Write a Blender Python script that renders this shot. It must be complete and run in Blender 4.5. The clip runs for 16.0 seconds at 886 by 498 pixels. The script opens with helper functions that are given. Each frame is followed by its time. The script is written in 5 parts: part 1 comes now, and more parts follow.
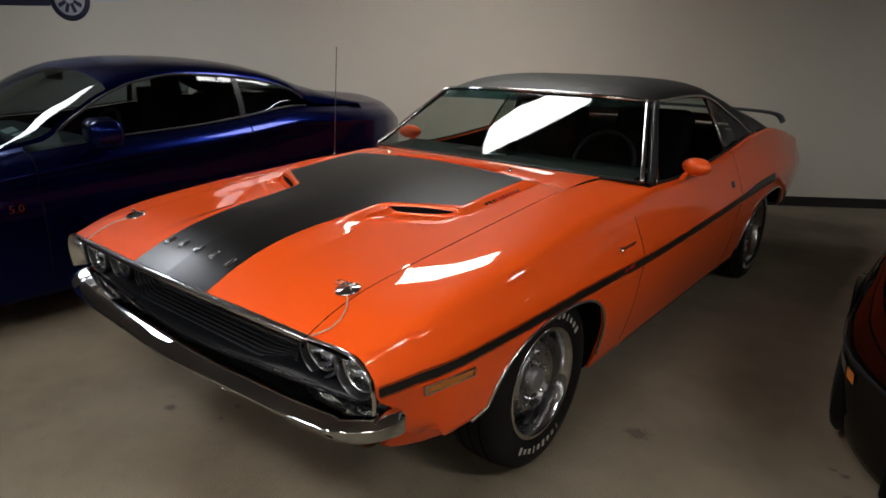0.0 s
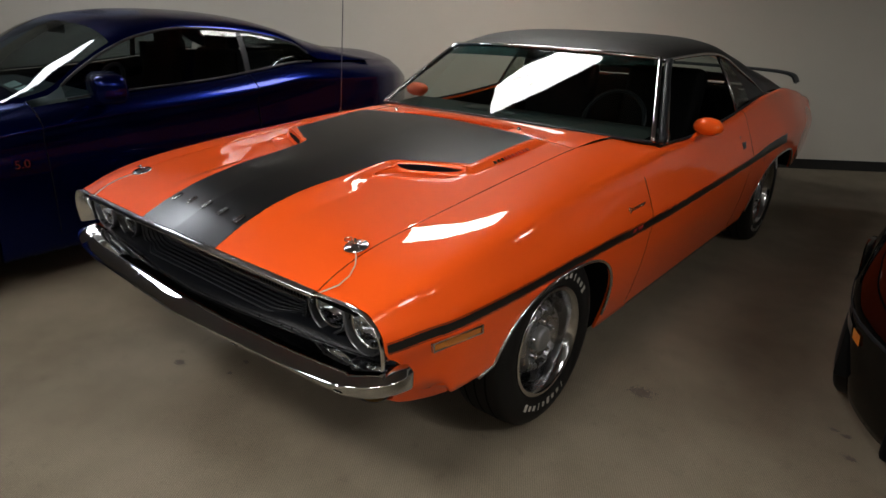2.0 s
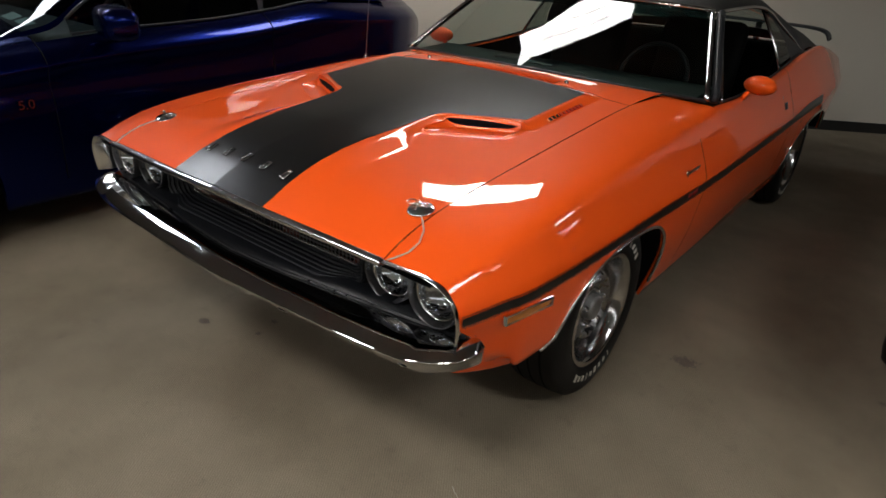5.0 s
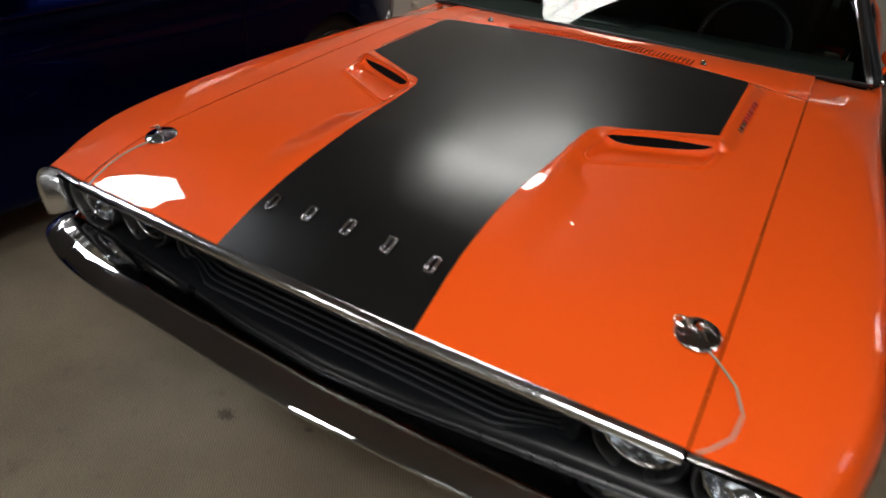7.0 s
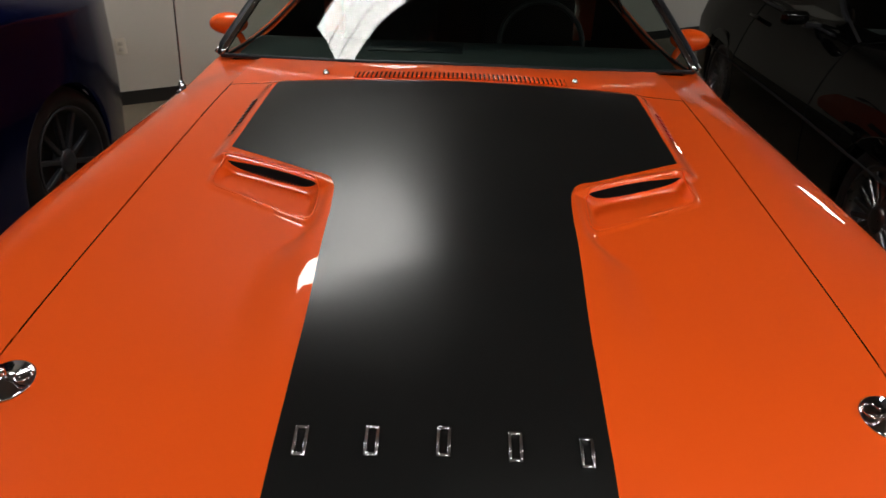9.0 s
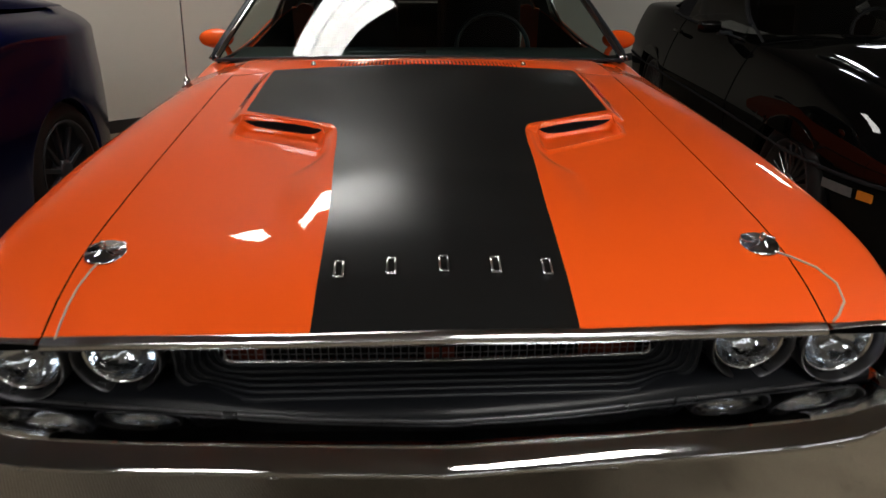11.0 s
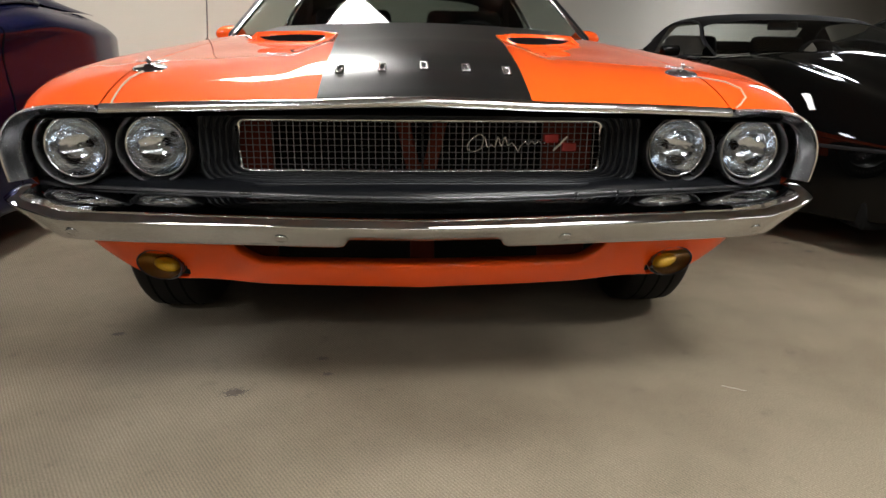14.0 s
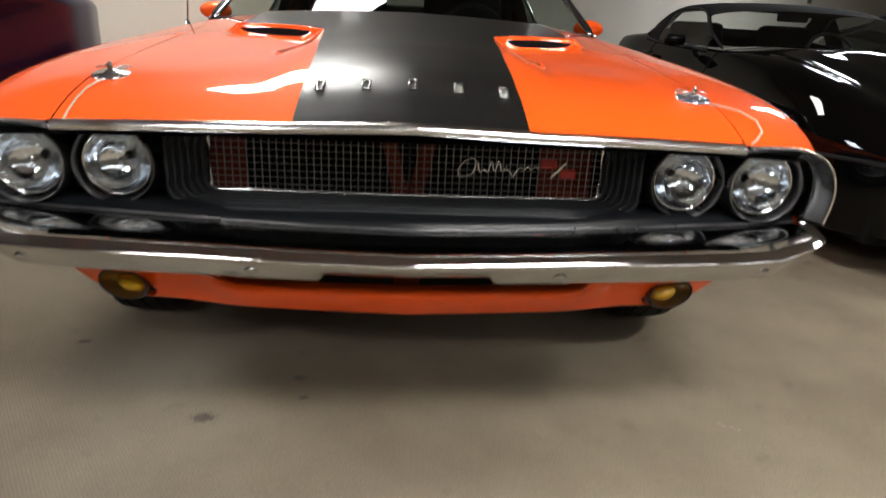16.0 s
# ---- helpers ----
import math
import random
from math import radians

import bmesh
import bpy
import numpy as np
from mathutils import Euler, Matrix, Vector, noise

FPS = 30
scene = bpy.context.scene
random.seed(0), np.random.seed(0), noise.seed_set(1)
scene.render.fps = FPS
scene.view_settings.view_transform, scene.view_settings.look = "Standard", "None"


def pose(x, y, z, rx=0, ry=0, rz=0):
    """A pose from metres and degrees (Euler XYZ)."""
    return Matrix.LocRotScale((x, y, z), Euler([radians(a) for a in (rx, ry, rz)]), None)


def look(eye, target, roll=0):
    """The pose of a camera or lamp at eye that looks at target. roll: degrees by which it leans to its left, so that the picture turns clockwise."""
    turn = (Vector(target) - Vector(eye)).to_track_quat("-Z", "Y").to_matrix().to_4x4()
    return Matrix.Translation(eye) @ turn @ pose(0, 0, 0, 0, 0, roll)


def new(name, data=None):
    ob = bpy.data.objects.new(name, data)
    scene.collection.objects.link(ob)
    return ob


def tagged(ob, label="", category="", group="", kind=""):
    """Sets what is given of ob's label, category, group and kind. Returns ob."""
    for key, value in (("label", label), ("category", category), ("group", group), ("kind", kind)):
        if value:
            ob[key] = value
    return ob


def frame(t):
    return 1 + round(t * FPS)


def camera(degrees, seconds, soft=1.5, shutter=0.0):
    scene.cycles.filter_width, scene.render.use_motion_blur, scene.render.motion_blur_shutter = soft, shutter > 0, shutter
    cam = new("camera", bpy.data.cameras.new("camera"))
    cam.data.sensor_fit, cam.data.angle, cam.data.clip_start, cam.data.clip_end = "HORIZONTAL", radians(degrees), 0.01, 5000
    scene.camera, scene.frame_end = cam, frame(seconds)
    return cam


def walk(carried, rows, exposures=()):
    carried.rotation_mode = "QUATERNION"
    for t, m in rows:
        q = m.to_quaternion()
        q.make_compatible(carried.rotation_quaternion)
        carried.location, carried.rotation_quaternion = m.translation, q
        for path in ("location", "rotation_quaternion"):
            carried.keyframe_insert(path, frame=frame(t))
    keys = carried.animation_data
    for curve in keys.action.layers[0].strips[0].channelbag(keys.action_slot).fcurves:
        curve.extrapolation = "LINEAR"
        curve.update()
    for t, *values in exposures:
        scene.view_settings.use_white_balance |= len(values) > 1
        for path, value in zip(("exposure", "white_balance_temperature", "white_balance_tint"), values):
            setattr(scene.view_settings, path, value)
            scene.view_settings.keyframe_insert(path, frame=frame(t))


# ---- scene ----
cam = camera(69.4, 16.0, shutter=0.5)
PATH = [
    (0, look((1.975, -0.921, 1.544), (0.778, 0.563, 0.939), 0.9)),
    (0.5, look((1.965, -0.922, 1.53), (0.755, 0.529, 0.873), 0.8)),
    (1, look((1.963, -0.923, 1.533), (0.755, 0.517, 0.85), 0.9)),
    (1.5, look((1.967, -0.925, 1.534), (0.765, 0.516, 0.84), 1.2)),
    (2, look((1.963, -0.926, 1.533), (0.783, 0.519, 0.813), 1.3)),
    (2.5, look((1.949, -0.925, 1.53), (0.795, 0.536, 0.799), 1.6)),
    (3, look((1.943, -0.92, 1.525), (0.802, 0.538, 0.768), 1.7)),
    (3.5, look((1.933, -0.916, 1.521), (0.797, 0.532, 0.736), 1.8)),
    (4, look((1.917, -0.918, 1.523), (0.777, 0.52, 0.727), 2.0)),
    (4.5, look((1.836, -0.944, 1.513), (0.718, 0.483, 0.668), 2.9)),
    (4.7, look((1.783, -0.967, 1.516), (0.671, 0.459, 0.661), 3.1)),
    (6.8, look((0.774, -0.746, 1.472), (-0.059, 0.786, 0.493), 5.7)),
    (7, look((0.658, -0.671, 1.479), (-0.137, 0.847, 0.449), 5.6)),
    (7.5, look((0.412, -0.589, 1.493), (-0.265, 0.976, 0.447), 4.8)),
    (8, look((0.181, -0.578, 1.521), (-0.15, 1.101, 0.486), 5.0)),
    (8.5, look((0.045, -0.449, 1.508), (-0.105, 1.275, 0.505), 2.2)),
    (8.7, look((0.022, -0.419, 1.51), (-0.065, 1.313, 0.514), 2.2)),
    (10.8, look((-0.05, -0.79, 1.39), (0.061, 1.017, 0.541), 0.9)),
    (11, look((-0.058, -0.858, 1.391), (0.041, 0.947, 0.535), 0.6)),
    (11.5, look((-0.107, -1.045, 1.377), (0.061, 0.798, 0.619), 1.6)),
    (12, look((-0.051, -1.145, 1.281), (0.1, 0.724, 0.587), 2.2)),
    (12.5, look((-0.029, -1.231, 1.097), (0.023, 0.651, 0.423), 2.0)),
    (13, look((-0.058, -1.271, 1.017), (0.003, 0.599, 0.312), 1.4)),
    (13.5, look((-0.05, -1.329, 0.952), (0.04, 0.578, 0.357), 1.0)),
    (14, look((-0.049, -1.333, 0.889), (0.075, 0.578, 0.311), 0.7)),
    (14.5, look((-0.046, -1.322, 0.855), (0.086, 0.594, 0.296), 0.5)),
    (15, look((-0.046, -1.321, 0.849), (0.078, 0.589, 0.269), 0.9)),
    (15.5, look((-0.054, -1.312, 0.87), (0.078, 0.578, 0.231), 1.6)),
    (16, look((-0.028, -1.181, 0.996), (0.121, 0.696, 0.323), 2.9)),
]
walk(cam, PATH, ((0, 0.36), (4.7, 0.36), (6.8, 0.24), (7.2, 0.22), (8.0, 0.13), (8.7, 0.10), (10.8, 0.20), (11.5, 0.26), (12.0, 0.36), (12.5, 0.59), (13.0, 0.91), (13.5, 1.15), (14.0, 1.36), (15.5, 1.40), (16.0, 1.33)))

# ---- world and light ----
world = bpy.data.worlds.new("world")
scene.world = world
world.use_nodes = True
world.node_tree.nodes["Background"].inputs[0].default_value = (0.02, 0.021, 0.023, 1)
world.node_tree.nodes["Background"].inputs[1].default_value = 0.2

WALL = radians(34.3)                    # the back wall runs at this angle to the cars
WDIR = Vector((math.cos(WALL), math.sin(WALL), 0))
WNRM = Vector((math.sin(WALL), -math.cos(WALL), 0))     # into the room
WORG = Vector((-2.485, 4.31, 0))
CEIL = 3.0


# ---- materials ----
def mat(name, color, rough=0.5, metal=0.0, coat=0.0, coat_rough=0.03, spec=0.5, var=0.0, scale=6.0, bump=0.0, bump_scale=200.0,
        rough_var=0.0, bump_dist=0.002):
    m = bpy.data.materials.new(name)
    m.use_nodes = True
    nt = m.node_tree
    b = nt.nodes["Principled BSDF"]
    b.inputs["Base Color"].default_value = (*color, 1)
    b.inputs["Roughness"].default_value = rough
    b.inputs["Metallic"].default_value = metal
    b.inputs["Coat Weight"].default_value = coat
    b.inputs["Coat Roughness"].default_value = coat_rough
    b.inputs["Specular IOR Level"].default_value = spec
    tc = nt.nodes.new("ShaderNodeTexCoord")
    if var or rough_var:
        n = nt.nodes.new("ShaderNodeTexNoise")
        n.inputs["Scale"].default_value = scale
        n.inputs["Detail"].default_value = 6
        nt.links.new(tc.outputs["Object"], n.inputs["Vector"])
        if var:
            r = nt.nodes.new("ShaderNodeMix")
            r.data_type = "RGBA"
            r.inputs[6].default_value = (*[c * (1 - var) for c in color], 1)
            r.inputs[7].default_value = (*[min(1, c * (1 + var)) for c in color], 1)
            nt.links.new(n.outputs["Fac"], r.inputs[0])
            nt.links.new(r.outputs[2], b.inputs["Base Color"])
        if rough_var:
            q = nt.nodes.new("ShaderNodeMapRange")
            q.inputs[1].default_value, q.inputs[2].default_value = 0.3, 0.7
            q.inputs[3].default_value, q.inputs[4].default_value = rough * (1 - rough_var), min(1, rough * (1 + rough_var))
            nt.links.new(n.outputs["Fac"], q.inputs[0])
            nt.links.new(q.outputs[0], b.inputs["Roughness"])
    if bump:
        n2 = nt.nodes.new("ShaderNodeTexNoise")
        n2.inputs["Scale"].default_value = bump_scale
        n2.inputs["Detail"].default_value = 3
        nt.links.new(tc.outputs["Object"], n2.inputs["Vector"])
        bp = nt.nodes.new("ShaderNodeBump")
        bp.inputs["Strength"].default_value = bump
        bp.inputs["Distance"].default_value = bump_dist
        nt.links.new(n2.outputs["Fac"], bp.inputs["Height"])
        nt.links.new(bp.outputs["Normal"], b.inputs["Normal"])
    return m


def glass_mat(name, tint, gloss_rough=0.0, base=0.042, flutes=False):
    """Thin clear pane: tinted see-through with gloss that grows towards grazing."""
    m = bpy.data.materials.new(name)
    m.use_nodes = True
    nt = m.node_tree
    nt.nodes.clear()
    out = nt.nodes.new("ShaderNodeOutputMaterial")
    tr = nt.nodes.new("ShaderNodeBsdfTransparent")
    tr.inputs[0].default_value = (*tint, 1)
    gl = nt.nodes.new("ShaderNodeBsdfGlossy")
    gl.inputs["Roughness"].default_value = gloss_rough
    lw = nt.nodes.new("ShaderNodeLayerWeight")
    lw.inputs[0].default_value = 0.5
    pw = nt.nodes.new("ShaderNodeMath")
    pw.operation = "POWER"
    pw.inputs[1].default_value = 5.0
    ma = nt.nodes.new("ShaderNodeMath")
    ma.operation = "MULTIPLY_ADD"
    ma.inputs[1].default_value, ma.inputs[2].default_value = 0.9, base
    mx = nt.nodes.new("ShaderNodeMixShader")
    nt.links.new(lw.outputs["Facing"], pw.inputs[0])
    nt.links.new(pw.outputs[0], ma.inputs[0])
    nt.links.new(ma.outputs[0], mx.inputs[0])
    nt.links.new(tr.outputs[0], mx.inputs[1])
    nt.links.new(gl.outputs[0], mx.inputs[2])
    nt.links.new(mx.outputs[0], out.inputs[0])
    if flutes:
        tc = nt.nodes.new("ShaderNodeTexCoord")
        wv = nt.nodes.new("ShaderNodeTexWave")
        wv.bands_direction = "X"
        wv.inputs["Scale"].default_value = 0.314 / 0.0065
        nt.links.new(tc.outputs["Object"], wv.inputs["Vector"])
        w2 = nt.nodes.new("ShaderNodeTexWave")
        w2.bands_direction = "Z"
        w2.inputs["Scale"].default_value = 0.314 / 0.030
        nt.links.new(tc.outputs["Object"], w2.inputs["Vector"])
        ad = nt.nodes.new("ShaderNodeMath")
        nt.links.new(wv.outputs["Fac"], ad.inputs[0])
        nt.links.new(w2.outputs["Fac"], ad.inputs[1])
        bp = nt.nodes.new("ShaderNodeBump")
        bp.inputs["Strength"].default_value, bp.inputs["Distance"].default_value = 0.5, 0.002
        nt.links.new(ad.outputs[0], bp.inputs["Height"])
        nt.links.new(bp.outputs["Normal"], gl.inputs["Normal"])
    return m


def emit_mat(name, color, strength):
    m = bpy.data.materials.new(name)
    m.use_nodes = True
    b = m.node_tree.nodes["Principled BSDF"]
    b.inputs["Base Color"].default_value = (0.8, 0.8, 0.8, 1)
    b.inputs["Emission Color"].default_value = (*color, 1)
    b.inputs["Emission Strength"].default_value = strength
    return m


def carpet_mat():
    """Ribbed beige carpet: ribs square to the wall, soiled in patches."""
    m = bpy.data.materials.new("ribbed_carpet")
    m.use_nodes = True
    nt = m.node_tree
    L = nt.links.new
    b = nt.nodes["Principled BSDF"]
    b.inputs["Roughness"].default_value = 0.95
    b.inputs["Specular IOR Level"].default_value = 0.1
    tc = nt.nodes.new("ShaderNodeTexCoord")
    mp = nt.nodes.new("ShaderNodeMapping")
    mp.inputs["Rotation"].default_value = (0, 0, -WALL)
    L(tc.outputs["Object"], mp.inputs["Vector"])
    wv = nt.nodes.new("ShaderNodeTexWave")
    wv.wave_type, wv.bands_direction, wv.wave_profile = "BANDS", "X", "SIN"
    wv.inputs["Scale"].default_value = 0.314 / 0.0078
    wv.inputs["Distortion"].default_value = 0.6
    wv.inputs["Detail"].default_value = 2
    wv.inputs["Detail Scale"].default_value = 3
    L(mp.outputs[0], wv.inputs["Vector"])
    big = nt.nodes.new("ShaderNodeTexNoise")
    big.inputs["Scale"].default_value, big.inputs["Detail"].default_value, big.inputs["Roughness"].default_value = 1.6, 6, 0.6
    L(tc.outputs["Object"], big.inputs["Vector"])
    fine = nt.nodes.new("ShaderNodeTexNoise")
    fine.inputs["Scale"].default_value, fine.inputs["Detail"].default_value = 260, 3
    L(tc.outputs["Object"], fine.inputs["Vector"])
    ramp = nt.nodes.new("ShaderNodeValToRGB")
    ramp.color_ramp.elements[0].position, ramp.color_ramp.elements[0].color = 0.3, (0.162, 0.134, 0.097, 1)
    ramp.color_ramp.elements[1].position, ramp.color_ramp.elements[1].color = 0.62, (0.236, 0.199, 0.147, 1)
    L(big.outputs["Fac"], ramp.inputs[0])
    spots = nt.nodes.new("ShaderNodeTexNoise")
    spots.inputs["Scale"].default_value, spots.inputs["Detail"].default_value = 14, 8
    L(tc.outputs["Object"], spots.inputs["Vector"])
    sr = nt.nodes.new("ShaderNodeMapRange")
    sr.inputs[1].default_value, sr.inputs[2].default_value, sr.inputs[3].default_value, sr.inputs[4].default_value = 0.62, 0.80, 1.0, 0.80
    L(spots.outputs["Fac"], sr.inputs[0])
    mul = nt.nodes.new("ShaderNodeMix")
    mul.data_type, mul.blend_type = "RGBA", "MULTIPLY"
    mul.inputs[0].default_value = 1
    L(ramp.outputs[0], mul.inputs[6])
    L(sr.outputs[0], mul.inputs[7])
    rib = nt.nodes.new("ShaderNodeMapRange")
    rib.inputs[3].default_value, rib.inputs[4].default_value = 0.83, 1.07
    L(wv.outputs["Fac"], rib.inputs[0])
    fr = nt.nodes.new("ShaderNodeMapRange")
    fr.inputs[1].default_value, fr.inputs[2].default_value, fr.inputs[3].default_value, fr.inputs[4].default_value = 0.3, 0.7, 0.76, 1.24
    L(fine.outputs["Fac"], fr.inputs[0])
    mm = nt.nodes.new("ShaderNodeMath")
    mm.operation = "MULTIPLY"
    L(rib.outputs[0], mm.inputs[0])
    L(fr.outputs[0], mm.inputs[1])
    mul2 = nt.nodes.new("ShaderNodeMix")
    mul2.data_type, mul2.blend_type = "RGBA", "MULTIPLY"
    mul2.inputs[0].default_value = 1
    L(mul.outputs[2], mul2.inputs[6])
    L(mm.outputs[0], mul2.inputs[7])
    L(mul2.outputs[2], b.inputs["Base Color"])
    bp = nt.nodes.new("ShaderNodeBump")
    bp.inputs["Strength"].default_value, bp.inputs["Distance"].default_value = 0.4, 0.003
    L(mm.outputs[0], bp.inputs["Height"])
    L(bp.outputs["Normal"], b.inputs["Normal"])
    return m


M_ORANGE = mat("orange_paint", (0.92, 0.100, 0.008), 0.5, spec=0.08, coat=1.0, coat_rough=0.015, var=0.03, scale=3, bump=0.012, bump_scale=25)
M_ORANGE.node_tree.nodes["Principled BSDF"].inputs["Coat IOR"].default_value = 1.4
M_ORANGE.node_tree.nodes["Principled BSDF"].inputs["Coat IOR"].default_value = 1.42
M_STRIPE = mat("matt_black_paint", (0.008, 0.008, 0.008), 0.28, spec=0.33, var=0.1, scale=8, bump=0.04, bump_scale=700, rough_var=0.02)
M_VINYL = mat("black_vinyl", (0.017, 0.017, 0.0165), 0.52, spec=0.38, var=0.15, scale=12, bump=0.25, bump_scale=420)
M_CHROME = mat("chrome", (0.60, 0.61, 0.63), 0.06, metal=1.0, rough_var=0.6, scale=9)
M_BRIGHT = mat("polished_trim", (0.70, 0.70, 0.71), 0.17, metal=1.0, rough_var=0.4, scale=20)
M_CORD = mat("lanyard_cord", (0.45, 0.40, 0.33), 0.35, spec=0.5, var=0.15, scale=50)
M_SATIN = mat("satin_black", (0.012, 0.0135, 0.0165), 0.45, spec=0.3, var=0.25, scale=15, bump=0.03, bump_scale=300)
M_APRON = mat("semi_gloss_black", (0.005, 0.0055, 0.007), 0.3, spec=0.18, var=0.2, scale=10, bump=0.03, bump_scale=200)
M_DARK = mat("black_void", (0.004, 0.004, 0.004), 0.85, spec=0.1)
M_RUBBER = mat("tyre_rubber", (0.0055, 0.0053, 0.0053), 0.6, spec=0.22, var=0.25, scale=18, bump=0.1, bump_scale=160)
M_LETTER = mat("tyre_lettering", (0.42, 0.40, 0.35), 0.7, var=0.2, scale=60)
M_GLASS = glass_mat("tinted_glass", (0.47, 0.54, 0.51))
M_BAND = glass_mat("blue_green_shade_band", (0.10, 0.24, 0.28))
M_GLASSL = glass_mat("clear_car_glass", (0.88, 0.91, 0.90))
M_GLASSD = glass_mat("dark_tinted_glass", (0.36, 0.41, 0.42))
M_GLASSP = glass_mat("thin_lamp_cover", (0.95, 0.93, 0.88), 0.03, 0.03)
M_FLUTED = glass_mat("fluted_headlamp_glass", (0.97, 0.98, 0.99), 0.03, 0.07, True)
M_DASH = mat("dash_vinyl", (0.030, 0.039, 0.037), 0.7, spec=0.3, var=0.2, scale=10, bump=0.15, bump_scale=300)
M_SEAT = mat("seat_vinyl", (0.003, 0.003, 0.003), 0.7, spec=0.06, var=0.2, scale=10, bump=0.15, bump_scale=300)
M_AMBER = mat("amber_lens", (1.0, 0.55, 0.012), 0.22, metal=0.55, coat=1, var=0.2, scale=60)
M_AMBERDULL = mat("amber_marker", (0.50, 0.15, 0.012), 0.3, coat=0.5, var=0.15, scale=60)
M_RED = mat("red_badge", (0.42, 0.022, 0.018), 0.4, var=0.1)
M_RIM = mat("polished_rim", (0.52, 0.52, 0.53), 0.16, metal=1.0, rough_var=0.4, scale=30)
M_ALLOY = mat("grey_alloy", (0.12, 0.12, 0.125), 0.35, metal=1.0, rough_var=0.3, scale=30)
M_BUCKET = mat("bucket_edge", (0.10, 0.10, 0.105), 0.32, metal=0.9, rough_var=0.3, scale=25)
M_CAP = mat("dull_cap", (0.30, 0.30, 0.30), 0.45, metal=0.7, rough_var=0.2, scale=40)
M_STEEL = mat("wheel_steel", (0.32, 0.32, 0.33), 0.28, metal=1.0, rough_var=0.3, scale=30)
M_REFLECT = mat("lamp_reflector", (0.70, 0.75, 0.82), 0.08, metal=1.0, bump=0.5, bump_scale=30, bump_dist=0.006)
M_BLUE = mat("deep_blue_paint", (0.0005, 0.0042, 0.062), 0.24, metal=0.9, spec=0.1, coat=0.2, coat_rough=0.015, var=0.06, scale=4)
M_BLACK = mat("gloss_black_paint", (0.0015, 0.0015, 0.0015), 0.5, spec=0.0, coat=0.55, coat_rough=0.02, var=0.1, scale=5)
M_CLOTH = mat("soft_top_cloth", (0.008, 0.008, 0.009), 0.85, spec=0.2, var=0.2, scale=30, bump=0.2, bump_scale=500)
# Walls out of view, coloured dark so chrome reflects a dim room.
M_WALL2 = mat("wall_paint_darkened", (0.16, 0.14, 0.115), 0.8, spec=0.25, var=0.05, scale=2.2, bump=0.06, bump_scale=90)
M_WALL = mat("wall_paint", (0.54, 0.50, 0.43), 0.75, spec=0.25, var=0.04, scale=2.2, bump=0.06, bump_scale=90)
M_BASE = mat("black_rubber_base", (0.012, 0.011, 0.010), 0.5, var=0.2, scale=12)
# Unseen ceiling, coloured dark grey so gloss and bounce stay dim.
M_CEIL = mat("ceiling_tile", (0.24, 0.235, 0.225), 0.9, var=0.06, scale=3, bump=0.2, bump_scale=150)
M_PLATE = mat("outlet_plastic", (0.62, 0.56, 0.46), 0.4, var=0.05)
M_CARPET = carpet_mat()
M_FRAME = mat("lamp_frame_white", (0.75, 0.75, 0.73), 0.5, var=0.03)


# ---- building helpers ----
def obj(name, bm, material, parent=None, label="", smooth=True, kind=""):
    me = bpy.data.meshes.new(name)
    bm.to_mesh(me)
    bm.free()
    me.materials.append(material)
    if smooth:
        me.shade_smooth()
    ob = new(name, me)
    if parent:
        ob.parent = parent
    return tagged(ob, label=label, kind=kind)


def part(name, bm, material, parent, label="", smooth=True):
    return obj(name, bm, material, parent, label, smooth)


def spl(*pts):
    """Smooth curve through (u, value) pairs, monotone between them."""
    u = [p[0] for p in pts]
    v = [p[1] for p in pts]
    d = [(v[k + 1] - v[k]) / (u[k + 1] - u[k]) for k in range(len(u) - 1)]
    m = [d[0]] + [0 if d[k - 1] * d[k] <= 0 else 2 * d[k - 1] * d[k] / (d[k - 1] + d[k]) for k in range(1, len(d))] + [d[-1]]

    def f(x):
        if x <= u[0]:
            return v[0] + m[0] * (x - u[0])
        if x >= u[-1]:
            return v[-1] + m[-1] * (x - u[-1])
        k = 0
        while x > u[k + 1]:
            k += 1
        h = u[k + 1] - u[k]
        t = (x - u[k]) / h
        return ((1 + 2 * t) * (1 - t) ** 2 * v[k] + t * (1 - t) ** 2 * h * m[k] + t * t * (3 - 2 * t) * v[k + 1] + t * t * (t - 1) * h * m[k + 1])
    return f


def sm(x):
    x = min(1.0, max(0.0, x))
    return x * x * (3 - 2 * x)


def bspline(ctrl, n):
    """n + 1 points along a clamped cubic B-spline."""
    c = [Vector(p) for p in ctrl]
    c = [c[0] * 2 - c[1]] + c + [c[-1] * 2 - c[-2]]
    out = []
    segs = len(c) - 3
    for k in range(n + 1):
        t = k / n * segs
        i = min(int(t), segs - 1)
        t -= i
        a, b, d, e = c[i:i + 4]
        out.append(a * ((1 - t) ** 3 / 6) + b * ((3 * t ** 3 - 6 * t * t + 4) / 6) + d * ((-3 * t ** 3 + 3 * t * t + 3 * t + 1) / 6) + e * (t ** 3 / 6))
    return out


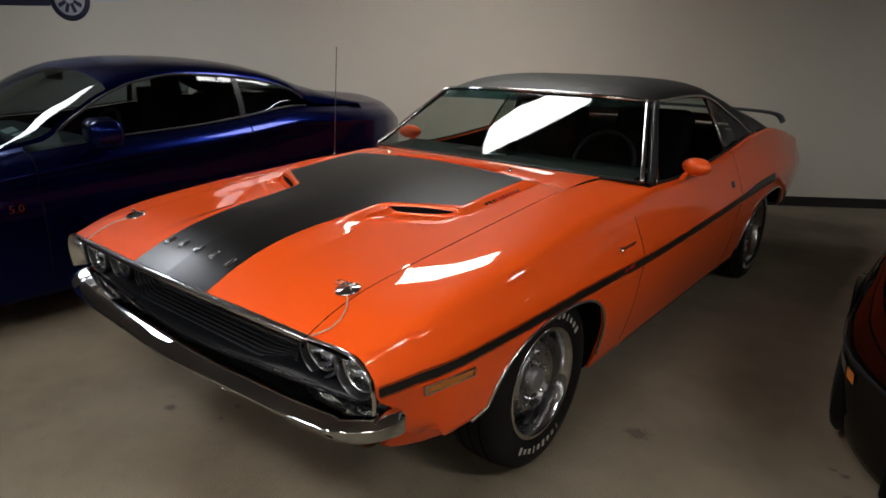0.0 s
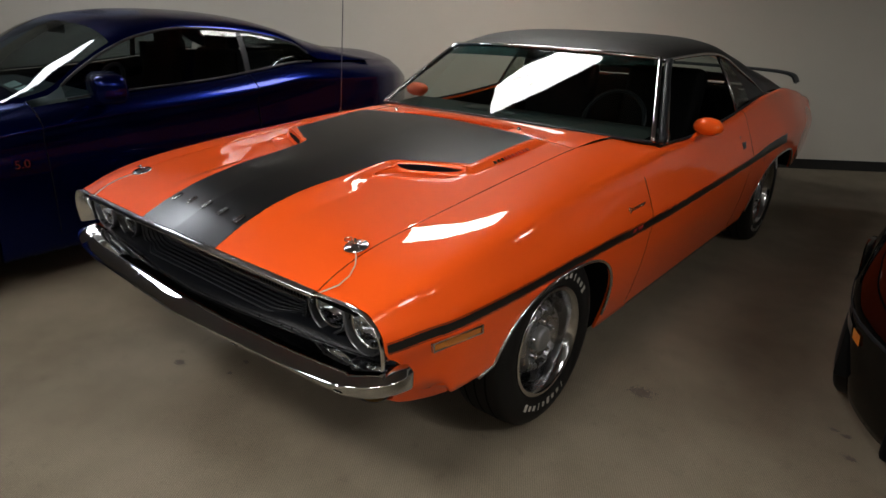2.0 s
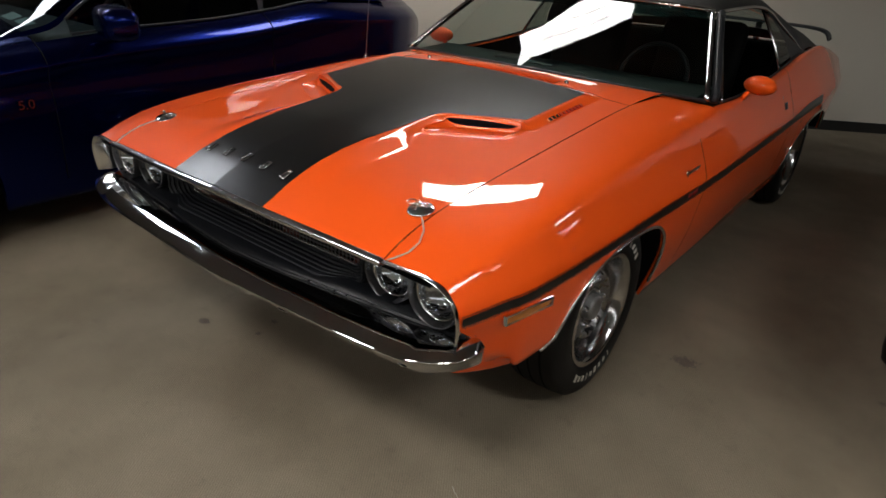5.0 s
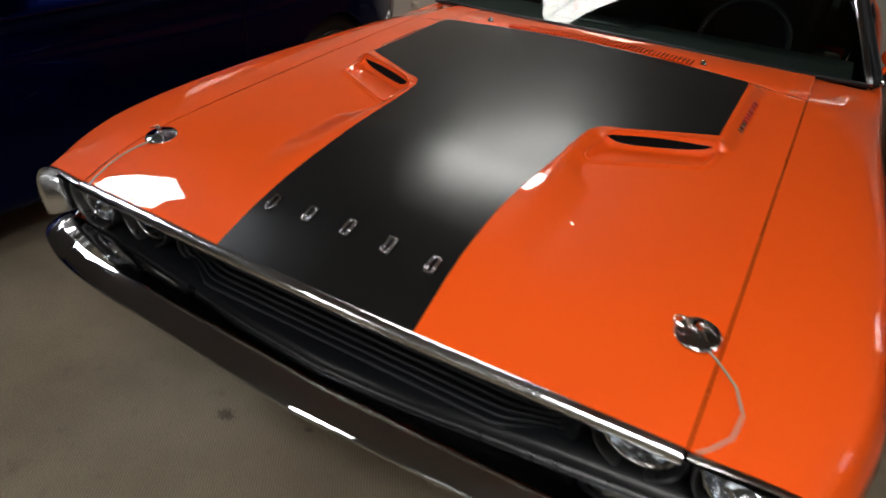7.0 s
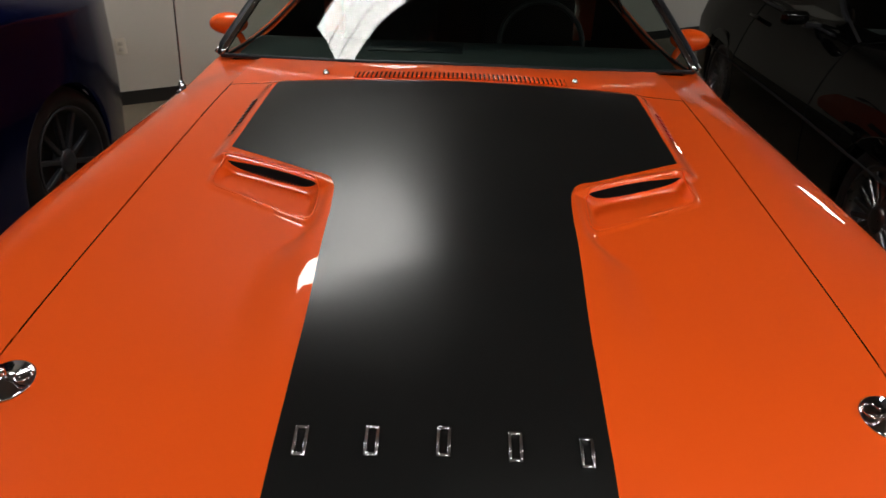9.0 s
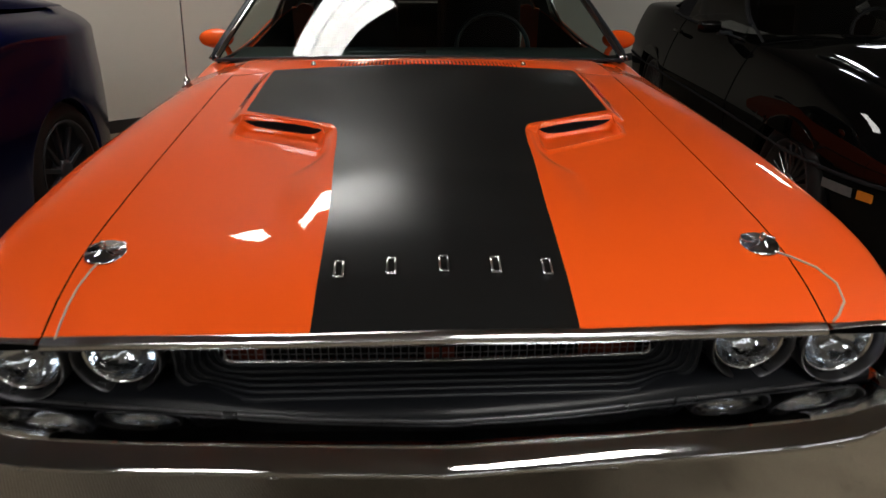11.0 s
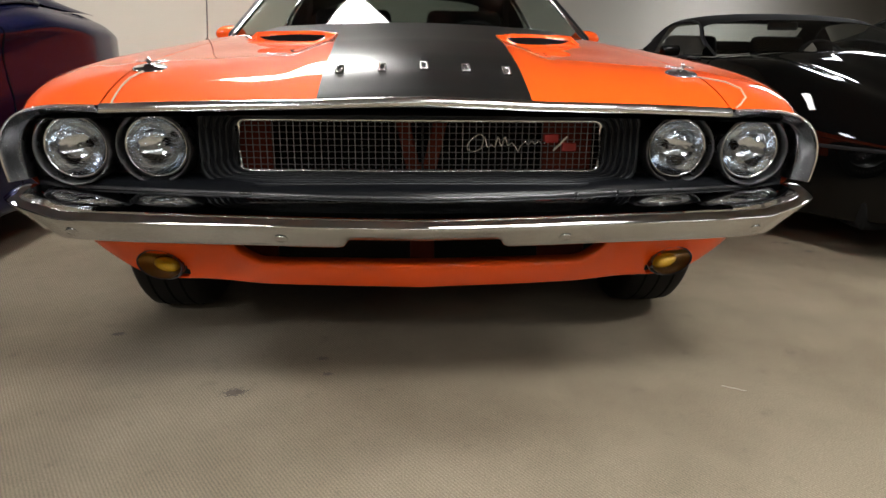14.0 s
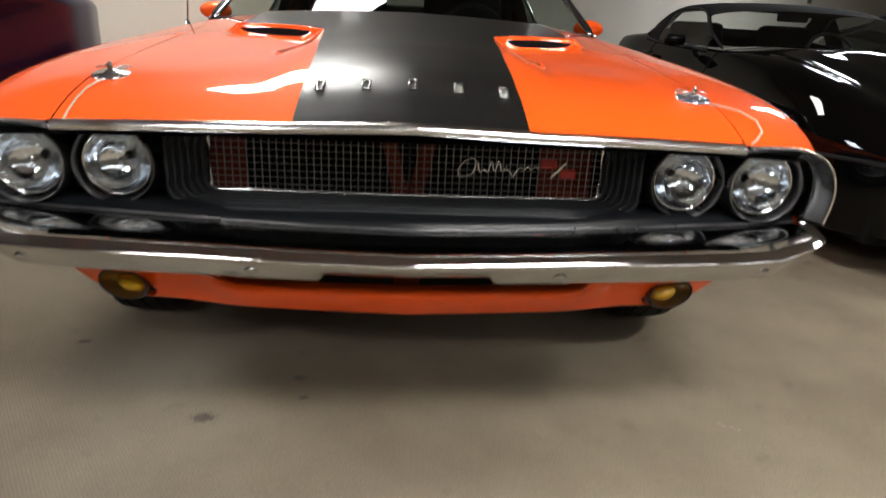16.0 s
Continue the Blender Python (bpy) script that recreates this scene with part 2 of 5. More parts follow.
def grid(rows, close=False, keep=None):
    """A sheet through rows of equal length; keep(i, j) says which faces stay."""
    bm = bmesh.new()
    vs = [[bm.verts.new(p) for p in r] for r in rows]
    n = len(rows[0])
    for i in range(len(rows) - 1):
        for j in range(n if close else n - 1):
            if keep and not keep(i, j):
                continue
            q = (vs[i][j], vs[i][(j + 1) % n], vs[i + 1][(j + 1) % n], vs[i + 1][j])
            try:
                bm.faces.new(q)
            except ValueError:
                pass
    loose = [v for v in bm.verts if not v.link_faces]
    for v in loose:
        bm.verts.remove(v)
    bmesh.ops.remove_doubles(bm, verts=bm.verts, dist=1e-5)
    return bm


def thick(bm, depth):
    """Gives a sheet a back at depth, and closes its rim."""
    bmesh.ops.recalc_face_normals(bm, faces=bm.faces)
    bmesh.ops.solidify(bm, geom=bm.faces[:], thickness=depth)
    return bm


def tube(path, r, n=10, closed=False, flat=1.0, caps=True, taper=None):
    """A round bar along a path; flat squeezes it along its up direction."""
    P = [Vector(p) for p in path]
    rows = []
    N = len(P)
    for i, p in enumerate(P):
        a = P[(i - 1) % N] if closed or i else P[0]
        b = P[(i + 1) % N] if closed or i < N - 1 else P[-1]
        t = (b - a).normalized()
        s = t.cross(Vector((0, 0, 1)))
        s = Vector((1, 0, 0)) if s.length < 1e-4 else s.normalized()
        w = s.cross(t)
        rr = r * (taper(i / (N - 1)) if taper else 1)
        rows.append([p + s * (math.cos(2 * math.pi * k / n) * rr) + w * (math.sin(2 * math.pi * k / n) * rr * flat) for k in range(n)])
    if closed:
        rows.append(rows[0])
    bm = grid(rows, close=True)
    if caps and not closed:
        bmesh.ops.holes_fill(bm, edges=[e for e in bm.edges if e.is_boundary])
    return bm


def sweep(path, frames, section, close=True):
    """Section points (a, b) set along frame axes at each path point."""
    rows = [[p + f[0] * a + f[1] * b for a, b in section] for p, f in zip(path, frames)]
    return grid(rows, close=close)


def box(x0, y0, z0, x1, y1, z1, bevel=0.0, seg=2):
    bm = bmesh.new()
    bmesh.ops.create_cube(bm, size=1.0, matrix=Matrix.LocRotScale(((x0 + x1) / 2, (y0 + y1) / 2, (z0 + z1) / 2), None, (x1 - x0, y1 - y0, z1 - z0)))
    if bevel:
        bmesh.ops.bevel(bm, geom=bm.edges[:], offset=bevel, segments=seg, affect="EDGES", profile=0.5)
    return bm


def turned(profile, n=48, axis="x", at=(0, 0, 0), sx=1.0):
    """Turns a profile of (along, radius) round an axis."""
    rows = []
    for a, r in profile:
        row = []
        for k in range(n):
            c, s = math.cos(2 * math.pi * k / n) * r, math.sin(2 * math.pi * k / n) * r
            v = {"x": (a * sx, c, s), "y": (c, a * sx, s), "z": (c, s, a * sx)}[axis]
            row.append(Vector(v) + Vector(at))
        rows.append(row)
    bm = grid(rows, close=True)
    return bm


def join(*bms):
    """Joins several bmeshes of one part."""
    out = bmesh.new()
    for b in bms:
        me = bpy.data.meshes.new("t")
        b.to_mesh(me)
        b.free()
        out.from_mesh(me)
        bpy.data.meshes.remove(me)
    return out


def moved(bm, m):
    bmesh.ops.transform(bm, matrix=m, verts=bm.verts)
    return bm


def root(name, loc, label, category, turn=0.0, group=""):
    e = new(name)
    e.location = loc
    e.rotation_euler = (0, 0, radians(turn))
    e.empty_display_size = 0.3
    return tagged(e, label=label, category=category, group=group)


# ---- room ----
def room_slab(name, a, b, z0, z1, depth, material, label, category, inward):
    """An upright slab from a to b on the plan, its thickness away from the room."""
    a, b = Vector((*a, 0)), Vector((*b, 0))
    n = Vector((*inward, 0)).normalized()
    bm = bmesh.new()
    pts = [a, b, b - n * depth, a - n * depth]
    lo = [bm.verts.new(p + Vector((0, 0, z0))) for p in pts]
    hi = [bm.verts.new(p + Vector((0, 0, z1))) for p in pts]
    bm.faces.new(lo[::-1])
    bm.faces.new(hi)
    for k in range(4):
        bm.faces.new((lo[k], lo[(k + 1) % 4], hi[(k + 1) % 4], hi[k]))
    bmesh.ops.recalc_face_normals(bm, faces=bm.faces)
    return tagged(obj(name, bm, material, smooth=False, kind="structure"), label, category)


def plan(u, v):
    """A place on the plan: u along the back wall, v out from it into the room."""
    p = WORG + WDIR * u + WNRM * v
    return (p.x, p.y)


U0, U1, V1 = -7.5, 17.0, 13.0
room_slab("wall_back", plan(U0, 0), plan(U1, 0), 0, CEIL, 0.15, M_WALL, "plain beige painted wall behind the cars", "wall", WNRM.xy)
room_slab("wall_front", plan(U0, V1), plan(U1, V1), 0, CEIL, 0.15, M_WALL2, "wall out of view, coloured dark to dim reflections", "wall", (-WNRM).xy)
room_slab("wall_west", plan(U0, 0), plan(U0, V1), 0, CEIL, 0.15, M_WALL2, "wall out of view, coloured dark to dim reflections", "wall", WDIR.xy)
room_slab("wall_east", plan(U1, 0), plan(U1, V1), 0, CEIL, 0.15, M_WALL, "plain beige painted wall", "wall", (-WDIR).xy)
room_slab("baseboard", plan(U0, 0.012), plan(U1, 0.012), 0.0, 0.1, 0.012, M_BASE, "black rubber baseboard along the wall", "baseboard", WNRM.xy)


def flat_slab(name, z0, z1, material, label, category):
    bm = bmesh.new()
    pts = [plan(U0 - 0.15, -0.15), plan(U1 + 0.15, -0.15), plan(U1 + 0.15, V1 + 0.15), plan(U0 - 0.15, V1 + 0.15)]
    lo = [bm.verts.new((*p, z0)) for p in pts]
    hi = [bm.verts.new((*p, z1)) for p in pts]
    bm.faces.new(lo[::-1])
    bm.faces.new(hi)
    for k in range(4):
        bm.faces.new((lo[k], lo[(k + 1) % 4], hi[(k + 1) % 4], hi[k]))
    bmesh.ops.recalc_face_normals(bm, faces=bm.faces)
    return tagged(obj(name, bm, material, smooth=False, kind="structure"), label, category)


flat_slab("floor", -0.12, 0.0, M_CARPET, "beige ribbed carpet with dark stains", "carpet")
flat_slab("ceiling", CEIL, CEIL + 0.12, M_CEIL, "tiled ceiling out of view, darkened to weaken reflections", "ceiling")


def ceiling_light(u, v, strength, color):
    """A recessed troffer of 0.6 by 1.2 m with three lamp bays, its length along the back wall."""
    r = root("ceiling_light", (*plan(u, v), CEIL), "white recessed fluorescent ceiling light with three bays, lit", "ceiling light", 34.3, "ceiling lights")
    l, w, f = 1.19, 0.59, 0.02
    fr = join(box(-l / 2 - f, -w / 2 - f, -0.02, -l / 2, w / 2 + f, 0.0), box(l / 2, -w / 2 - f, -0.02, l / 2 + f, w / 2 + f, 0.0),
              box(-l / 2, -w / 2 - f, -0.02, l / 2, -w / 2, 0.0), box(-l / 2, w / 2, -0.02, l / 2, w / 2 + f, 0.0))
    part("frame", fr, M_FRAME, r, smooth=False)
    glow = emit_mat("lamp_glow", color, strength)
    for k in (-1, 0, 1):
        part("diffuser", box(-l / 2, k * w / 3 - w / 6 + 0.008, -0.016, l / 2, k * w / 3 + w / 6 - 0.008, -0.004), glow, r, "glowing white lamp bay", smooth=False)
    for k in (-1, 1):
        part("divider", box(-l / 2, k * w / 6 - 0.006, -0.02, l / 2, k * w / 6 + 0.006, 0.0), M_FRAME, r, smooth=False)
    for q in (-0.3, 0.0, 0.3):
        part("louvre_wire", box(q - 0.003, -w / 2, -0.019, q + 0.003, w / 2, -0.0165), M_FRAME, r, smooth=False)
    return r


COOL, WARM = (0.94, 0.985, 1.06), (0.985, 0.97, 0.925)
for u, v in ((-3.25, 2.68), (0.52, 2.10), (8.9, 2.32), (-4.1, 6.72), (-0.5, 6.76), (3.1, 6.80), (6.7, 6.85)):
    ceiling_light(u, v, (27.0 if u > 8 else 21.5) if v < 4 else (11.0 if u > 6 else (22.0 if u > 3 else 26.5)), COOL if v > 2.3 and v < 4 else WARM)
for k in range(11):
    ceiling_light(-6.0 + 1.5 * k, 10.6, 5.0, WARM)

# ---- the orange muscle car: lines of its body (y runs from nose to tail) ----
ZS = spl((0.04, 0.757), (0.09, 0.782), (0.18, 0.820), (0.30, 0.851), (0.50, 0.877), (0.80, 0.907), (1.10, 0.935), (1.40, 0.960), (1.55, 0.967), (1.75, 0.964), (1.95, 0.952))
XE = spl((0.10, 0.876), (0.22, 0.906), (0.36, 0.923), (0.50, 0.928), (0.75, 0.929), (1.17, 0.915), (1.70, 0.905), (2.32, 0.910), (2.97, 0.908), (3.35, 0.901), (3.70, 0.889), (4.15, 0.875), (5.05, 0.870))
ZE = spl((0.10, 0.764), (0.22, 0.796), (0.36, 0.823), (0.50, 0.841), (0.75, 0.864), (1.17, 0.889), (1.70, 0.911), (2.01, 0.930), (2.32, 0.921), (2.63, 0.928), (2.97, 0.950),
         (3.35, 0.986), (3.70, 1.011), (4.15, 1.015), (4.54, 0.973), (4.90, 0.909), (5.03, 0.883))
XW = spl((0.10, 0.913), (0.20, 0.940), (0.41, 0.976), (0.80, 0.991), (1.87, 0.998), (2.74, 1.000), (3.40, 1.008), (3.88, 1.022), (4.38, 1.008), (5.03, 0.945))
ZW = spl((0.10, 0.692), (0.41, 0.688), (1.04, 0.680), (1.87, 0.660), (2.74, 0.673), (3.40, 0.699), (3.90, 0.717), (4.38, 0.707), (5.03, 0.676))
AX_F, AX_R, TYRE = 0.990, 3.82, 0.341
X_SEAM = 0.688


def y_nose(x):
    return 0.056 + 0.036 * (abs(x) / 0.69) ** 1.3


def arch(y, yc, a, z0, h):
    q = 1 - abs((y - yc) / a) ** 2.5
    return z0 + h * max(q, 0) ** (1 / 2.5)


A_F, A_R = (0.993, 0.427, 0.30, 0.356), (3.90, 0.465, 0.30, 0.337)


def low_z(y):
    if abs(y - A_F[0]) < A_F[1]:
        return max(arch(y, *A_F), 0.42 if y < A_F[0] else 0)
    if abs(y - A_R[0]) < A_R[1]:
        return max(arch(y, *A_R), 0.44 if y > A_R[0] else 0)
    return 0.42 if y < A_F[0] else (0.22 if y < A_R[0] else 0.44)


def side_x(y, z):
    """Half-width of the lower body side at height z."""
    zw = ZW(y)
    t = (zw - z) / (zw - 0.22)
    return XW(y) - 0.005 * sm(t * 6) - 0.085 * max(0, t) ** 1.7


EDGE_F = spl((0.40, 0.42), (0.435, 0.33), (0.50, 0.245), (0.56, 0.225), (0.60, 0.190), (0.63, 0.152), (0.66, 0.131), (0.70, 0.124), (0.765, 0.120), (0.80, 0.118))


def side_front(y, x, z):
    """Lays the front of the wing on the slanting line of its leading edge."""
    q = min(1.0, max(0.0, (x - 0.69) / 0.195))
    f = 0.092 + 0.028 * q if q < 1 and z > 0.74 else EDGE_F(z)
    return y + (1 - sm((y - 0.092) / 0.34)) * (f - 0.092)


FEND_A = spl((0.10, 0.0), (0.22, 0.008), (0.34, 0.004), (0.46, 0.003), (0.60, 0.004), (1.20, 0.006), (1.55, 0.003), (1.72, 0.0), (2.0, 0.0))
FEND_B = spl((0.10, 0.004), (0.22, 0.005), (0.34, 0.005), (0.46, 0.009), (0.60, 0.011), (1.20, 0.011), (1.55, 0.006), (1.72, 0.0), (2.0, 0.0))


def upper_section(y, door):
    xe, ze, xw, zw = XE(y), ZE(y), XW(y), ZW(y)
    if door:
        c = [(xe - 0.045, 0, ze - 0.012), (xe - 0.03, 0, ze + 0.002), (xe - 0.006, 0, ze + 0.002)]
    else:
        zs = ZS(y)
        c = [(X_SEAM + 0.0018, 0, zs), (X_SEAM + 0.07, 0, zs + (ze - zs) * 0.20 + FEND_A(y)), (xe - 0.07, 0, zs + (ze - zs) * 0.62 + FEND_B(y)), (xe - 0.010, 0, ze + 0.008)]
    c += [(xe + 0.012, 0, ze - 0.022), (xe + (xw - xe) * 0.62, 0, ze - (ze - zw) * 0.52), (xw - 0.004, 0, zw + min(0.045, 0.28 * (ze - zw))), (xw, 0, zw), ]
    return bspline(c, 26)


def skin_x(y, z):
    """Half-width of the whole body side at height z."""
    if z <= ZW(y):
        return side_x(y, z)
    up = upper_section(y, 1.69 < y)
    for a, b in zip(up[::-1], up[-2::-1]):
        if a.z <= z <= b.z:
            return a.x + (b.x - a.x) * (z - a.z) / max(1e-6, b.z - a.z)
    return up[10].x


def side_rows(y0, y1, door, s):
    """Columns of the body side from y0 to y1, each from the top edge down to the sill or arch."""
    ys = [y0 + (y1 - y0) * k / 60 for k in range(61)]
    for yc, a in ((A_F[0], A_F[1]), (A_R[0], A_R[1])):
        for e in (yc - a, yc + a):
            if y0 < e < y1:
                ys += [e - 1e-4, e + 1e-4] + [e + (yc - e) * q for q in (0.004, 0.012, 0.025, 0.045, 0.07)]
    rows = []
    for y in sorted(ys):
        up = upper_section(y, door)
        row = [(s * p.x, side_front(y, p.x, p.z) if y < 0.44 else y, p.z) for p in up]
        zt, zb = up[-1].z, low_z(y)
        for k in range(1, 19):
            z = zt + (zb - zt) * k / 18
            row.append((s * side_x(y, z), side_front(y, 1.0, z) if y < 0.44 else y, z))
        # the lower edge is rolled under
        row.append((s * (side_x(y, zb) - 0.012), row[-1][1], zb + 0.002))
        rows.append(row)
    return rows


car = root("muscle_car", (0, 0, 0), "glossy orange two-door muscle car with black hood stripe and vinyl roof", "car")
for s in (1, -1):
    part("front_fender", grid(side_rows(0.092, 1.69, False, s)), M_ORANGE, car)
    part("door", grid(side_rows(1.696, 3.15, True, s)), M_ORANGE, car)
    part("rear_quarter_panel", grid(side_rows(3.156, 5.03, True, s)), M_ORANGE, car)
    # bright lips round the wheel openings
    for yc, a, z0, h in (A_F, A_R):
        pts = []
        for k in range(41):
            th = math.pi * k / 40
            c, si = math.cos(th), math.sin(th)
            y = yc - a * 0.998 * math.copysign(abs(c) ** 0.8, c)
            z = z0 + h * si ** 0.8
            pts.append((s * (side_x(y, z) + 0.002), y, z - 0.004))
        if yc < 2:
            pts = [(s * (side_x(0.51, 0.425) + 0.002), 0.51, 0.419)] + [p for p in pts if p[2] > 0.422 or p[1] > yc]
        else:
            pts = [p for p in pts if p[2] > 0.442 or p[1] < yc]
        part("wheel_lip_trim", tube(pts, 0.0065, 8), M_BRIGHT, car)
    # dark housing behind each wheel opening
    for yc, a, z0, h in (A_F, A_R):
        ring = []
        for k in range(33):
            c, si = math.cos(math.pi * k / 32), math.sin(math.pi * k / 32)
            low = 0.415 if yc < 2 and c > 0 else (0.445 if yc > 2 and c < 0 else 0.23)
            ring.append((yc - (a + 0.004) * math.copysign(abs(c) ** 0.8, c), max(low, z0 - (0.1 if k in (0, 32) else 0) + (h + 0.004) * abs(si) ** 0.8)))
        rows = [[(s * (side_x(y, z) - 0.014), y, z) for y, z in ring], [(s * 0.50, y, z) for y, z in ring]]
        bm = grid(rows)
        c = [bm.verts.new((s * 0.50, y, z)) for y, z in ring]
        bm.faces.new(c)
        part("wheel_housing", bm, M_DARK, car)


# ---- hood ----
def y_step(ax):
    return 0.832 + (ax - 0.293) * 0.51


SCOOP = ((0.280, 0.836), (0.542, 0.970), (0.538, 0.850), (0.272, 0.690))     # rear inner, rear outer, front outer, front inner


def in_scoop(ax, y):
    """Depth inside the scoop's pan with its rounded corners, in metres from its rim (negative outside)."""
    ds = []
    for k in range(4):
        (x0, y0), (x1, y1) = SCOOP[k], SCOOP[(k + 1) % 4]
        ds.append(((x1 - x0) * (y0 - y) - (x0 - ax) * (y1 - y0)) / math.hypot(x1 - x0, y1 - y0))
    lo = min(ds)
    return lo - 0.011 * math.log(sum(math.exp(-(d - lo) / 0.011) for d in ds))


def hood_z(x, y):
    ax = abs(x)
    z = ZS(y) + 0.032 * (1 - (ax / 0.69) ** 1.6) - 0.005 * math.exp(-((y - 0.62) / 0.16) ** 2) * sm(ax / 0.3) * (1 - sm((ax - 0.5) / 0.19)) + 0.008 * max(0.0, 1 - ax / 0.26) * (1 - sm((y - 0.12) / 0.35))
    rise = sm((y - 0.10) / 0.45) * (1 - 0.75 * sm((y - 1.43) / 0.07))
    m1 = 1 - sm((ax - 0.248) / (0.045 + 0.060 * (1 - sm((y - 0.56) / 0.12))))
    m2 = (1 - sm((ax - 0.528) / 0.05)) * sm((y - y_step(ax) + 0.010) / 0.015)
    z += 0.022 * rise * max(m1, m2)
    if 0.22 < ax < 0.60 and 0.60 < y < 1.04:
        d = in_scoop(ax, y)
        if d > -0.03:
            back = sm((y - (y_step(ax) - 0.150)) / 0.145)
            z += 0.0040 * math.exp(-((d - 0.000) / 0.0055) ** 2) - 0.0034 * math.exp(-((d - 0.009) / 0.0045) ** 2) * (1 - back)
            z -= 0.015 * back * sm((d - 0.006) / 0.016)
    return z


def hood_patch(y1, half, nx, ny, lift=0.0, rear=None):
    rows = []
    for i in range(ny + 1):
        v = i / ny
        row = []
        for j in range(nx + 1):
            q = -1 + 2 * j / nx
            y = 0.075 + (y1 - 0.075) * v
            w = half(y)
            x = q * w
            y = y + (1 - v) ** 6 * (y_nose(x) - 0.075)
            row.append((x, y, hood_z(x, y) + lift))
        rows.append(row)
    return rows


bm = grid(hood_patch(1.50, lambda y: X_SEAM - 0.0018, 340, 330))
hood = part("hood", bm, M_ORANGE, car)


STRIPE_C = spl((0.70, 0.240), (0.79, 0.247), (0.835, 0.261), (0.856, 0.284), (0.868, 0.313), (0.900, 0.367), (0.993, 0.524))


def stripe_half(y):
    if y < 0.70:
        return 0.232 - 0.008 * sm(y / 0.3) + 0.016 * sm((y - 0.35) / 0.35)
    if y < 0.993:
        return min(0.524, STRIPE_C(y))
    return 0.524 - 0.030 * sm((y - 1.40) / 0.065) ** 3


part("hood_stripe", grid(hood_patch(1.462, stripe_half, 150, 260, 0.0012)), M_STRIPE, hood, "matt black stripe painted over the hood")

for s in (1, -1):
    # crisp rounded lip round the pan
    lip = []
    for k in range(120):
        a = 2 * math.pi * k / 120
        lo, hi = 0.0, 0.25
        for _ in range(22):
            m_ = (lo + hi) / 2
            lo, hi = (m_, hi) if in_scoop(0.408 + m_ * math.cos(a), 0.836 + m_ * math.sin(a)) > 0.003 else (lo, m_)
        px, py = 0.408 + lo * math.cos(a), 0.836 + lo * math.sin(a)
        lip.append((s * px, py, hood_z(px, py) - 0.0003))
    part("scoop_rim", tube(lip, 0.0027, 8, closed=True), M_ORANGE, hood)
    # black sheet on the step's face for the shade inside the air slot
    rows = []
    for k in range(25):
        q = k / 24
        x = 0.292 + 0.228 * q
        y = y_step(x) - 0.0030
        e = 0.0034 * (4 * q * (1 - q)) ** 0.5 * (1.15 - 0.45 * q) + 0.0002
        rows.append([(s * x, y + e * (1 - 2 * t / 9), hood_z(x, y + e * (1 - 2 * t / 9)) + 0.0012) for t in range(10)])
    part("scoop_slot", grid(rows), M_DARK, hood, "air slot, its shaded inside drawn as a black sheet")
    # small dark badge of plain bars on the side of the raised panel
    bars = []
    for k in range(10):
        y = 1.100 + 0.0250 * k
        x = 0.560 + 0.003 * k / 9
        z = hood_z(x, y)
        sl = (hood_z(x + 0.01, y) - hood_z(x - 0.01, y)) / 0.02
        bars.append(moved(box(-0.007, -0.0085, 0, 0.007, 0.0085, 0.004, 0.001, 1), Matrix.Translation((s * x, y, z)) @ Matrix.Rotation(-math.atan(sl) * s, 4, "Y")))
    for k, b in enumerate(bars):
        part("badge_bar", b, M_CHROME if k < 3 else (M_RED if s > 0 else M_SATIN), hood, "chrome badge bar" if k < 3 else "dark badge bar", smooth=False)

# five raised chrome characters drawn as plain blocks
for k in range(5):
    x = -0.190 + 0.0955 * k
    y = 0.186
    z = hood_z(x, y) + 0.001
    sl = math.atan((hood_z(x, y + 0.02) - hood_z(x, y - 0.02)) / 0.04)
    m = Matrix.Translation((x, y, z)) @ Matrix.Rotation(sl, 4, "X")
    w, h, t = 0.0095, 0.021, 0.0045
    bm = join(box(-w, -h, 0, -w + t, h, 0.006, 0.001, 1), box(w - t, -h, 0, w, h, 0.006, 0.001, 1), box(-w, -h, 0, w, -h + t, 0.006, 0.001, 1), box(-w, h - t, 0, w, h, 0.006, 0.001, 1))
    part("hood_badge", moved(bm, m), M_CHROME, hood, "small chrome badge block")

